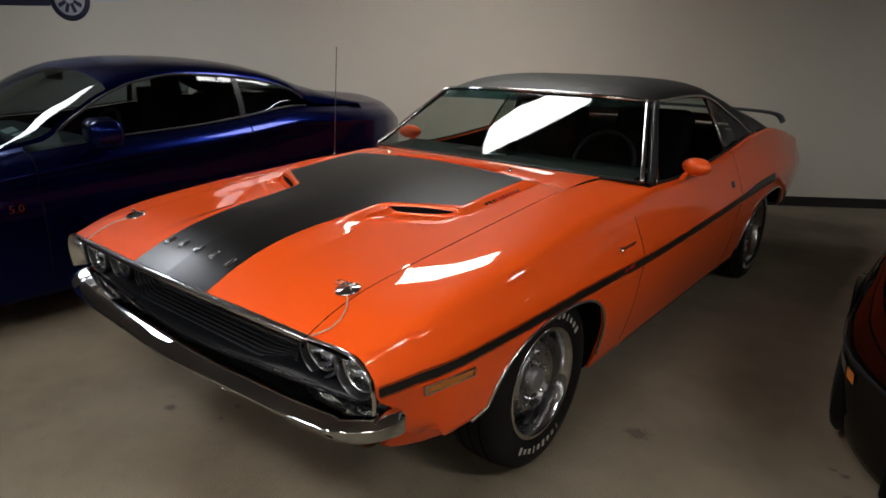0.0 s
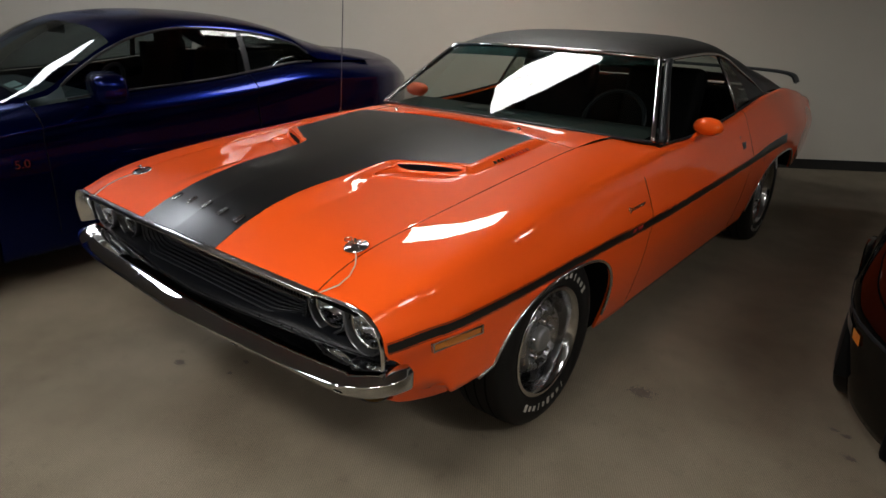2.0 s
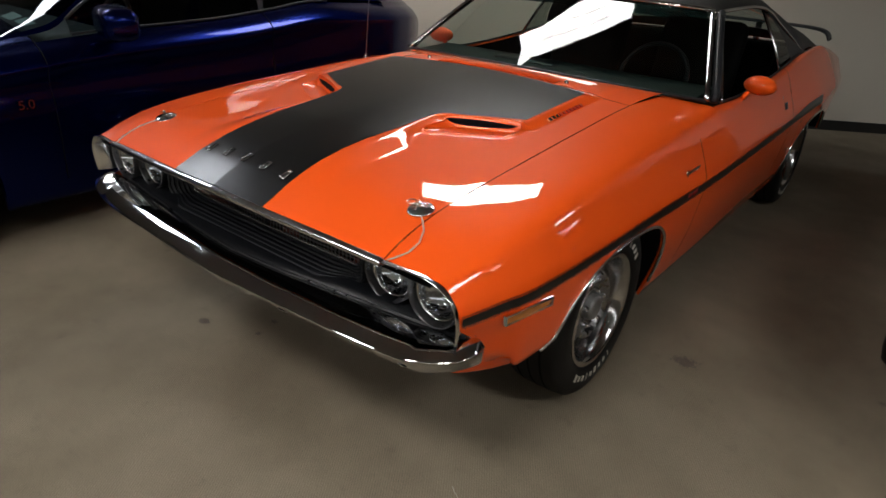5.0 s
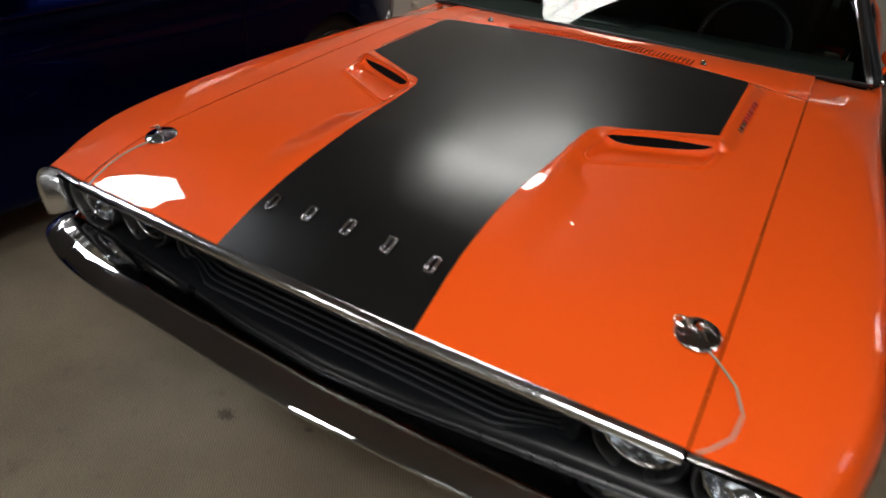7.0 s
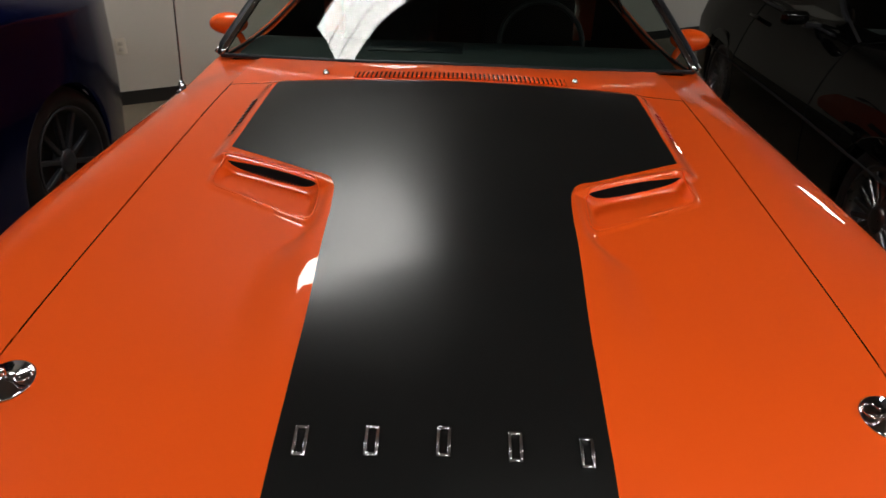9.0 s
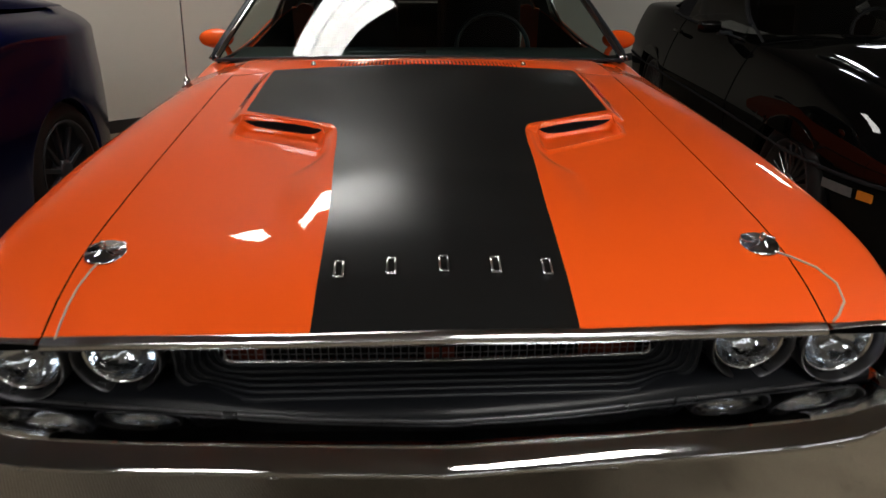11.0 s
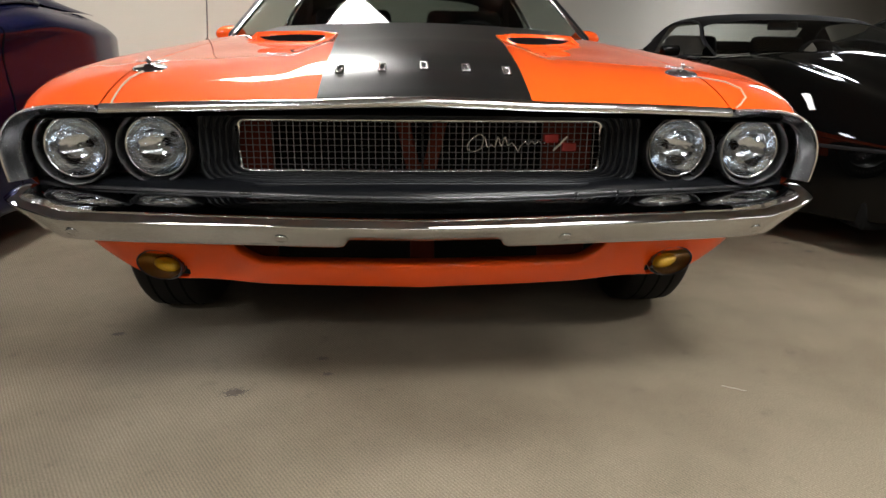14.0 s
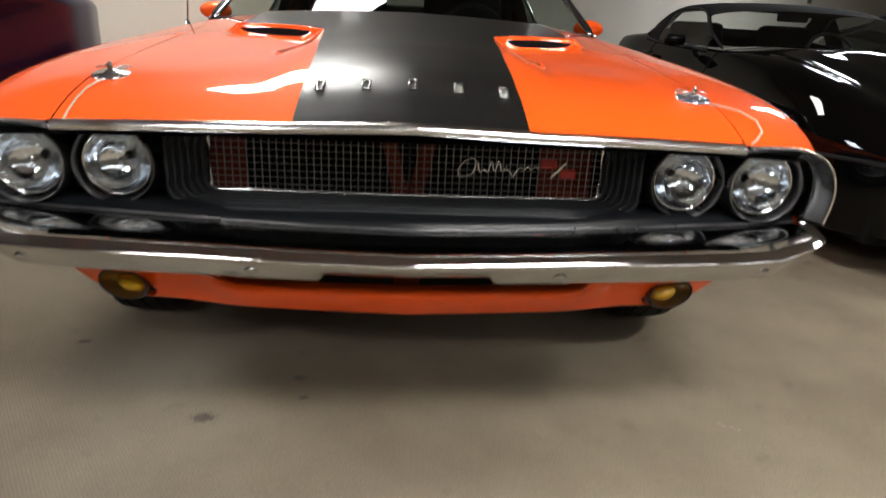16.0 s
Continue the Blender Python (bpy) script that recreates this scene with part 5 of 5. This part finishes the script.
# ---- the other parked cars: one loft, three shapes ----
def coupe(name, loc, turn, label, P, paint):
    """A car that faces -y, its nose at y = 0. P holds the curves of its shape."""
    r = root(name, loc, label, "car", turn, "parked cars")
    L = P["length"]
    ays = P["axles"]
    ar = P["arch"]

    def lowz(y):
        for a in ays:
            if abs(y - a) < ar:
                return P["tyre"] - 0.02 + math.sqrt(max(0, ar * ar - (y - a) ** 2)) * 1.02
        return P["sill"](y)

    def ring(y, s):
        w, zb, zd = P["width"](y), P["belt"](y), P["deck"](y)
        xb = w - P["tumble"](y)
        zw = P["waist"](y)
        dm = P['dome'](y)
        c = [(0, 0, zd + dm), (xb * 0.18, 0, zd + dm), (xb * 0.30, 0, zd), (xb * 0.45, 0, zd), (xb * 0.62, 0, zd * 0.8 + zb * 0.2 - P['dip'](y)), (xb * 0.84, 0, zd * 0.35 + zb * 0.65 + P['crown'](y)), (xb - 0.02, 0, zb + 0.004 + 0.4 * P['crown'](y)), (xb + 0.01, 0, zb - 0.03), (xb + (w - xb) * 0.7, 0, zb * 0.45 + zw * 0.55), (w, 0, zw)]
        if "shoulder" in P:             # a crease under the windows with a hollow below it
            k = P["shoulder"](y)
            c = c[:-2] + [(xb + 0.45 * (w - xb), 0, zb - 0.035), (w - 0.004, 0, zb - 0.095), (w + 0.002, 0, zb - 0.112), (w - 0.022 * k, 0, zb - 0.15), (w - 0.034 * k, 0, zb * 0.5 + zw * 0.5 - 0.04), (w - 0.012 * k, 0, zw)]
        up = bspline(c, 22)
        z0, zl = up[-1].z, lowz(y)
        lo = []
        for k in range(1, 15):
            z = z0 + (zl - z0) * k / 14
            t = max(0, (zw - z) / zw)
            lo.append(Vector((up[-1].x - P["tuck"] * t ** 1.6, 0, z)))
        rows = [Vector((s * p.x, y, p.z)) for p in up + lo]
        rows.append(Vector((s * (lo[-1].x - 0.04), y, lo[-1].z)))
        return rows

    ys = [L * k / 130 for k in range(131)]
    for a in ays:
        for e in (a - ar, a + ar):
            ys += [e - 1e-4, e + 1e-4] + [e + (a - e) * q for q in (0.01, 0.03, 0.06)]
    ys = sorted(ys)
    cab0, cab1 = P["cabin"]

    def cabin(i, j):
        y = (ys[i] + ys[min(i + 1, len(ys) - 1)]) / 2
        return cab0 < y < cab1 and j < 11
    body = None
    for s in (1, -1):
        b = part("body_side", grid([ring(y, s) for y in ys], keep=lambda i, j: not cabin(i, j)), paint, r)
        body = body or b
        for a in ays:
            rows = [[(s * xx, a - (ar + 0.02) * math.cos(math.pi * k / 20), P["tyre"] - 0.1 + (ar + 0.09) * math.sin(math.pi * k / 20)) for k in range(21)] for xx in (P["width"](a) - 0.06, P["width"](a) - 0.4)]
            bm = grid(rows)
            bm.faces.new([bm.verts.new(p) for p in rows[1]])
            part("wheel_housing", bm, M_DARK, r)
            road_wheel(r, s * (P["width"](a) - 0.035 - P["tyre_w"] / 2), a, s, P["tyre"], P["tyre_w"], P["rim"], P["style"])
    e0, e1 = ring(0.0, 1), ring(L, 1)
    for e, nm in ((e0, "nose_panel"), (e1, "tail_panel")):
        bm = bmesh.new()
        bm.faces.new([bm.verts.new(p) for p in e + [Vector((-p.x, p.y, p.z)) for p in e[:0:-1]]])
        part(nm, bm, paint, r, smooth=False)
    part("underbody", box(-0.6, 0.25, 0.16, 0.6, L - 0.25, 0.3, 0.02), M_DARK, r)
    # roof shell and windows over the cabin
    ry = [P["roof"][0] + (P["roof"][1] - P["roof"][0]) * k / 60 for k in range(61)]

    def rsec(y, s):
        zt, xr, zr = P["top"](y), P["railx"](y), P["railz"](y)
        d = zt - zr
        return bspline([(0, 0, zt), (xr * 0.4, 0, zt - d * 0.04), (xr * 0.75, 0, zt - d * 0.25), (xr * 0.97, 0, zt - d * 0.62), (xr, 0, zr)], 16)
    rows = []
    for y in ry:
        p = rsec(y, 1)
        rows.append([(-q.x, y, q.z) for q in p[:0:-1]] + [(q.x, y, q.z) for q in p])

    def front_glass(i, j):
        return ry[i] < P["glass_f"] and 2 <= j < 30

    def rear_glass(i, j):
        return P["glass_r"][0] < ry[i] < P["glass_r"][1] and 7 <= j < 25
    part("roof", grid(rows, keep=lambda i, j: not front_glass(i, j) and not rear_glass(i, j)), P.get("roof_mat", paint), r, P.get("roof_label", ""))
    g = part("windshield", grid(rows, keep=front_glass), P["glass"], r, "dark tinted windshield")
    g = part("rear_window", grid(rows, keep=rear_glass), P["glass"], r, "dark rear window")
    for s in (1, -1):
        cols = []
        for y in [P["side"][0] + (P["side"][1] - P["side"][0]) * k / 40 for k in range(41)]:
            lo = Vector((s * (P["width"](y) - P["tumble"](y) - 0.03), y, P["belt"](y) - 0.005))
            hi = Vector((s * P["railx"](y), y, P["railz"](y)))
            cols.append([lo.lerp(hi, t / 6) + Vector((s * 0.012 * math.sin(math.pi * t / 6), 0, 0)) for t in range(7)])
        posts = P["posts"]
        yy = [P["side"][0] + (P["side"][1] - P["side"][0]) * k / 40 for k in range(41)]

        def solid(i, j):
            return any(a <= (yy[i] + yy[i + 1]) / 2 <= b for a, b in posts)
        g = part("side_window", grid(cols, keep=lambda i, j: not solid(i, j)), P["glass"], r, "dark tinted side window")
        for a, b in posts:
            part("window_post", grid(cols, keep=lambda i, j: a <= (yy[i] + yy[i + 1]) / 2 <= b), P.get("post_mat", M_SATIN), r)
        part("window_trim", tube([Vector(c[-1]) + Vector((s * 0.005, 0, 0)) for c in cols], 0.008, 6), P.get("trim", M_SATIN), r)
        part("belt_trim", tube([Vector(c[0]) + Vector((s * 0.02, 0, 0.004)) for c in cols], 0.007, 6), M_SATIN, r)
        mx, my, mz, ms = P["mirror"]
        bm = box(-0.125, -0.06, -0.058, 0.10, 0.07, 0.058, 0.04, 4) if s < 0 else box(-0.10, -0.06, -0.058, 0.125, 0.07, 0.058, 0.04, 4)
        mi = part("side_mirror", moved(bm, Matrix.Translation((s * mx, my, mz)) @ Matrix.Rotation(-0.25 * s, 4, "Z") @ Matrix.Scale(ms, 4)), paint, r, "painted side mirror")
        part("stalk", box(*sorted((s * (mx - 0.14), s * (mx - 0.05)))[:1], my - 0.02, mz - 0.05, sorted((s * (mx - 0.14), s * (mx - 0.05)))[1], my + 0.02, mz - 0.025, 0.005), M_SATIN, mi)
        hy, hz = P["handle"]
        hx = P["width"](hy) - P["tumble"](hy) * 0.35
        part("door_handle", moved(box(-0.012, -0.085, -0.013, 0.012, 0.085, 0.013, 0.008, 2), Matrix.Translation((s * hx, hy, hz))), paint, r)
        for gy in P["gaps"]:
            line = [p + Vector((s * 0.0015, 0, 0)) for p in ring(gy, s)[9:34]]
            part("door_gap", tube(line, 0.0028, 5), M_DARK, r)
        part("seat", join(box(s * 0.37 - 0.24, cab0 + 0.75, 0.35, s * 0.37 + 0.24, cab0 + 1.25, 0.58, 0.05, 2), moved(box(-0.22, -0.06, 0, 0.22, 0.07, P["seat_h"], 0.05, 2), Matrix.Translation((s * 0.37, cab0 + 1.25, 0.5)) @ Matrix.Rotation(-0.25, 4, "X"))), M_SEAT, r, "dark seat")
    if P.get("closed"):
        for s in (1, -1):
            part("headrest", box(s * 0.37 - 0.14, cab0 + 1.40, 1.15, s * 0.37 + 0.14, cab0 + 1.52, 1.36, 0.04, 3), M_SEAT, r, "dark padded headrest")
            part("quarter_lining", box(*((0.655, 2.97, 0.95, 0.685, 3.36, 1.19) if s > 0 else (-0.685, 2.97, 0.95, -0.655, 3.36, 1.19)), 0.01, 2), M_SEAT, r)
        part("rear_seat", join(box(-0.60, cab0 + 1.50, 0.4, 0.60, cab0 + 1.80, 0.72, 0.05, 2), moved(box(-0.60, -0.06, 0, 0.60, 0.08, 0.52, 0.05, 2), Matrix.Translation((0, cab0 + 1.80, 0.62)) @ Matrix.Rotation(-0.3, 4, "X"))), M_SEAT, r, "dark rear bench seat")
    part("dashboard", box(-P["width"](cab0) + 0.2, cab0 + 0.12, 0.5, P["width"](cab0) - 0.2, cab0 + 0.5, P["belt"](cab0 + 0.3) - 0.02, 0.04, 2), M_DASH, r)
    part("cabin_floor", box(-0.75, cab0 - 0.1, 0.2, 0.75, cab1, 0.32), M_DARK, r)
    sw = [Vector((0.37 + 0.18 * math.cos(a), cab0 + 0.62 + 0.08 * math.sin(a), P["belt"](cab0) - 0.02 + 0.16 * math.sin(a))) for a in [2 * math.pi * k / 30 for k in range(30)]]
    part("steering_wheel", tube(sw, 0.013, 6, closed=True), M_SATIN, r)
    part("rear_view_mirror", box(-0.11, P["inner_mirror"][0] - 0.015, P["inner_mirror"][1] - 0.03, 0.11, P["inner_mirror"][0] + 0.015, P["inner_mirror"][1] + 0.03, 0.012, 2), M_SATIN, r)
    return r


PONY = dict(dome=spl((0, 0.0), (4.78, 0.0)), glass=M_GLASSD, shoulder=spl((0, 0.0), (0.6, 0.2), (1.5, 0.8), (2.5, 1.0), (3.3, 0.7), (3.8, 0.1), (4.78, 0.0)), dip=spl((0, 0.0), (0.9, 0.01), (1.6, 0.0), (4.78, 0.0)), crown=spl((0, 0.0), (0.9, 0.01), (1.6, 0.0), (4.78, 0.0)),
    length=4.78, axles=(0.95, 3.63), arch=0.375, tyre=0.345, tyre_w=0.25, rim=0.25, style="dark", tuck=0.07, seat_h=0.72,
    width=spl((0, 0.70), (0.25, 0.88), (0.9, 0.945), (2.2, 0.94), (3.0, 0.945), (3.65, 0.958), (4.0, 0.93), (4.3, 0.85), (4.5, 0.75), (4.78, 0.55)),
    belt=spl((0, 0.72), (0.3, 0.80), (0.9, 0.91), (1.6, 0.985), (2.0, 1.015), (2.6, 1.040), (3.0, 1.075), (3.4, 1.115), (3.8, 1.10), (4.2, 1.085), (4.6, 1.05), (4.78, 1.0)),
    deck=spl((0, 0.76), (0.3, 0.86), (0.9, 0.99), (1.5, 1.05), (2.0, 1.07), (3.0, 1.10), (4.1, 1.125), (4.36, 1.135), (4.6, 1.11), (4.78, 1.03)),
    waist=spl((0, 0.55), (1.0, 0.68), (3.0, 0.69), (4.0, 0.74), (4.78, 0.74)),
    sill=spl((0, 0.24), (0.4, 0.2), (2.0, 0.2), (4.2, 0.22), (4.78, 0.35)),
    tumble=spl((0, 0.1), (1.0, 0.10), (2.5, 0.10), (3.6, 0.13), (4.78, 0.12)),
    cabin=(1.60, 4.0), roof=(1.45, 4.12),
    top=spl((1.45, 1.03), (1.7, 1.15), (1.95, 1.29), (2.12, 1.378), (2.3, 1.426), (2.6, 1.449), (2.85, 1.443), (3.1, 1.420), (3.4, 1.355), (3.75, 1.245), (4.12, 1.12)),
    railx=spl((1.45, 0.83), (1.75, 0.79), (2.1, 0.735), (2.4, 0.715), (2.8, 0.71), (3.1, 0.72), (3.45, 0.77), (4.12, 0.81)),
    railz=spl((1.45, 0.99), (1.71, 1.02), (1.89, 1.13), (2.08, 1.235), (2.3, 1.315), (2.56, 1.350), (2.96, 1.325), (3.18, 1.292), (3.38, 1.235), (3.50, 1.165), (3.62, 1.115), (4.12, 1.09)),
    glass_f=2.10, glass_r=(3.22, 3.98), side=(1.80, 3.50), posts=((2.93, 3.00),), mirror=(1.02, 1.93, 1.07, 1.32), handle=(2.77, 0.92), gaps=(1.62, 2.95),
    inner_mirror=(2.12, 1.33), trim=M_SATIN, closed=True)
pony = coupe("pony_car", (-2.675, -1.31, 0), 0, "deep blue modern fastback coupe with black wheels", PONY, M_BLUE)
# two small plain inspection stickers inside the windshield
for dx in (0.0, 0.10):
    bm = bmesh.new()
    ys = (1.60, 1.66)
    def shield(x, y):
        zt, xr, zr = PONY["top"](y), PONY["railx"](y), PONY["railz"](y)
        return zt - (zt - zr) * (x / xr) ** 2.2 - 0.004
    bm.faces.new([bm.verts.new((x, y, shield(x, y) + 0.008)) for x, y in ((0.54 + dx, ys[0] + dx * 0.2), (0.62 + dx, ys[0] + 0.01 + dx * 0.2), (0.62 + dx, ys[1] + 0.01 + dx * 0.2), (0.54 + dx, ys[1] + dx * 0.2))])
    part("sticker", bm, mat("sticker_pale_green", (0.35, 0.50, 0.42), 0.5, var=0.25, scale=40), pony, "pale green sticker", smooth=False)
# number badge on the wing, red-edged
fc = bpy.data.curves.new("fender_badge", "FONT")
fc.body, fc.size, fc.extrude, fc.align_x = "5.0", 0.062, 0.003, "CENTER"
fc.materials.append(mat("badge_red_chrome", (0.16, 0.06, 0.05), 0.25, metal=0.8))
badge = new("fender_badge", fc)
badge.parent = pony
badge.matrix_basis = Matrix.Translation((0.944, 1.49, 0.692)) @ Matrix.Rotation(radians(90), 4, "Z") @ Matrix.Rotation(radians(90), 4, "X")
tagged(badge, "small red and chrome number badge")

ROADSTER = dict(dome=spl((0, 0.0), (0.3, 0.006), (0.8, 0.028), (1.3, 0.032), (1.55, 0.010), (1.66, 0.0), (4.48, 0.0)), glass=M_GLASSL, dip=spl((0, 0.0), (0.4, 0.02), (1.0, 0.035), (1.5, 0.01), (2.0, 0.0), (4.48, 0.0)), crown=spl((0, 0.0), (0.4, 0.02), (0.95, 0.045), (1.5, 0.01), (2.0, 0.0), (3.0, 0.01), (3.5, 0.02), (4.48, 0.0)),
    length=4.48, axles=(1.0, 3.44), arch=0.36, tyre=0.325, tyre_w=0.25, rim=0.225, style="alloy", tuck=0.10, seat_h=0.60,
    width=spl((0, 0.36), (0.2, 0.57), (0.4, 0.73), (0.55, 0.81), (0.75, 0.862), (1.0, 0.895), (2.0, 0.885), (3.0, 0.90), (3.6, 0.90), (4.2, 0.86), (4.48, 0.78)),
    belt=spl((0, 0.58), (0.3, 0.68), (0.7, 0.80), (1.1, 0.86), (1.6, 0.89), (2.2, 0.90), (3.0, 0.92), (3.6, 0.95), (4.2, 0.94), (4.48, 0.87)),
    deck=spl((0, 0.60), (0.3, 0.71), (0.8, 0.83), (1.3, 0.91), (1.6, 0.94), (2.2, 0.94), (3.2, 0.97), (3.8, 0.98), (4.3, 0.95), (4.48, 0.89)),
    waist=spl((0, 0.52), (1.0, 0.58), (3.0, 0.58), (4.48, 0.64)),
    sill=spl((0, 0.24), (0.4, 0.19), (2.0, 0.19), (4.0, 0.22), (4.48, 0.34)),
    tumble=spl((0, 0.06), (1.0, 0.09), (2.5, 0.12), (3.6, 0.11), (4.48, 0.1)),
    cabin=(1.95, 3.48), roof=(1.80, 3.62),
    top=spl((1.80, 0.945), (2.1, 1.065), (2.35, 1.165), (2.5, 1.205), (2.7, 1.226), (3.0, 1.230), (3.2, 1.20), (3.4, 1.10), (3.62, 0.975)),
    railx=spl((1.80, 0.74), (2.1, 0.71), (2.5, 0.62), (2.8, 0.61), (3.1, 0.63), (3.35, 0.69), (3.62, 0.73)),
    railz=spl((1.80, 0.905), (2.1, 1.00), (2.4, 1.115), (2.5, 1.145), (2.75, 1.172), (3.0, 1.168), (3.15, 1.14), (3.35, 1.045), (3.62, 0.945)),
    glass_f=2.33, glass_r=(3.25, 3.48), side=(2.02, 3.36), posts=((3.08, 3.36),), mirror=(0.88, 2.26, 0.945, 0.62), handle=(2.95, 0.84), gaps=(1.80, 3.05),
    inner_mirror=(2.50, 1.13), roof_mat=M_CLOTH, roof_label="black cloth convertible top, raised", post_mat=M_CLOTH)
M_CORNER = mat("corner_lens_grey", (0.10, 0.10, 0.10), 0.2, coat=0.6, var=0.2, scale=60)
th = radians(-4.5)
ROAD_AT = Vector((1.785, 2.08, 0)) - Matrix.Rotation(th, 3, "Z") @ Vector((-0.86, 1.0, 0))
road = coupe("sports_convertible", ROAD_AT, -4.5, "glossy black low convertible sports car with raised cloth top", ROADSTER, M_BLACK)
for s in (1, -1):
    def rx(y, z):
        return ROADSTER["width"](y) - 0.08 * max(0, (0.54 - z) / 0.54) ** 1.6
    mk = part("side_marker", grid([[(s * (rx(y, z) + 0.004), y, z) for y in (0.445, 0.475, 0.505)] for z in (0.443, 0.463, 0.483)]), M_AMBERDULL, road, "amber side marker")
    part("corner_lens", grid([[(s * (rx(y, z) + 0.004), y, z) for y in (0.525, 0.60, 0.68)] for z in (0.440, 0.463, 0.482)]), M_CORNER, road, "pale grey corner lens")
    part("rub_strip", grid([[(s * (rx(y, z) + d), y, z) for y in [0.05 + 4.3 * k / 40 for k in range(41)]] for z, d in ((0.527, 0.001), (0.524, 0.005), (0.512, 0.005), (0.509, 0.001))]), M_CLOTH, road, "black rub strip")

dark = dict(PONY)
other = coupe("parked_coupe", (5.6, 2.4, 0), -4.5, "dark coupe parked beyond the convertible", dark, M_BLACK)

# ---- small things of the room ----
out = root("wall_outlet", (*plan(0.02, 0.0), 0.43), "beige double power outlet on the wall", "outlet", 34.3)
pl = part("cover_plate", box(-0.036, -0.008, -0.058, 0.036, 0.0, 0.058, 0.004, 2), M_PLATE, out)
for dz in (-0.021, 0.021):
    part("socket", box(-0.017, -0.012, dz - 0.015, 0.017, -0.008, dz + 0.015, 0.002, 1), mat("socket_beige", (0.5, 0.45, 0.37), 0.4), out)

# floor stains, flat and irregular
def stain(x, y, r, seed, material, name, label):
    rnd = random.Random(seed)
    bm = bmesh.new()
    for k in range(420):
        a, d = rnd.uniform(0, 6.283), abs(rnd.gauss(0, 0.42)) * r * (0.75 + 0.25 * math.sin(3 * rnd.random()))
        rr = rnd.uniform(0.02, 0.09) * r * max(0.3, 1.15 - d / r) + 0.0008
        cx, cy = x + d * math.cos(a) * 1.15, y + d * math.sin(a) * 0.8
        bm.faces.new([bm.verts.new((cx + rr * rnd.uniform(0.5, 1.2) * math.cos(t), cy + rr * rnd.uniform(0.5, 1.2) * math.sin(t), 0.0010 + 0.000006 * k)) for t in [2 * math.pi * q / 6 for q in range(6)]])
    return tagged(obj(name, bm, material, smooth=False), label, "stain", kind="stuff")


M_STAIN = mat("oil_stain", (0.10, 0.082, 0.062), 0.9, var=0.4, scale=40)
stain(1.155, 1.418, 0.085, 3, M_STAIN, "floor_stain", "dark oily stain on the carpet")
for k, (x, y, r) in enumerate(((-0.511, 0.259, 0.048), (-0.985, 0.66, 0.030), (-0.27, 0.355, 0.018), (-0.297, 0.456, 0.022), (1.836, 1.677, 0.022), (1.881, 1.662, 0.026), (1.916, 1.520, 0.030))):
    stain(x, y, r, 5 + k, M_STAIN, "floor_stain", "small dark spot on the carpet")
lint = [Vector((0.850 + 0.007 * k, 0.240 - 0.004 * k + 0.002 * math.sin(k * 1.7), 0.003)) for k in range(9)]
tagged(obj("floor_lint", tube(lint, 0.0010, 5), mat("pale_lint", (0.42, 0.39, 0.34), 0.9)), "short pale thread lying on the carpet", "lint")

# thermostat and the printed picture of a car on the wall
def on_wall(u, z, name, label, category):
    return root(name, (*plan(u, 0.0), z), label, category, 34.3)


th_ = on_wall(12.13, 1.66, "wall_sensor", "small dark sensor box on the wall", "sensor")
part("sensor_body", box(-0.06, -0.04, -0.05, 0.06, 0.0, 0.05, 0.015, 3), mat("sensor_grey", (0.06, 0.055, 0.05), 0.5, var=0.1), th_)
pic = on_wall(-3.78, 1.96, "car_mural", "flat printed car cut-out stuck on the wall", "wall decal")
M_PRINT = mat("print_pale_blue", (0.42, 0.47, 0.58), 0.5, var=0.15, scale=5)
M_PDARK = mat("print_navy", (0.012, 0.014, 0.04), 0.5, var=0.2, scale=5)
M_PRIM = mat("print_rim", (0.36, 0.36, 0.40), 0.5, var=0.2, scale=8)
part("printed_body", box(-2.9, -0.004, -0.02, 0.62, -0.001, 0.55), M_PRINT, pic, smooth=False)
part("printed_sill", box(-2.9, -0.007, -0.075, -0.22, -0.004, -0.005), M_PDARK, pic, smooth=False)
part("printed_door_line", box(-0.74, -0.0065, -0.02, -0.73, -0.004, 0.5), M_PDARK, pic, smooth=False)
part("printed_tyre", turned([(-0.010, 0.0), (-0.010, 0.218), (-0.007, 0.222), (-0.004, 0.222)], 48, "y"), M_PDARK, pic)
part("printed_rim", turned([(-0.013, 0.0), (-0.013, 0.165), (-0.010, 0.168)], 48, "y"), M_PRIM, pic)
for k in range(9):
    a = 2 * math.pi * k / 9
    part("printed_rim_gap", moved(box(-0.020, -0.0155, 0.05, 0.020, -0.013, 0.145, 0.001, 1), Matrix.Rotation(a, 4, "Y")), M_PDARK, pic, smooth=False)
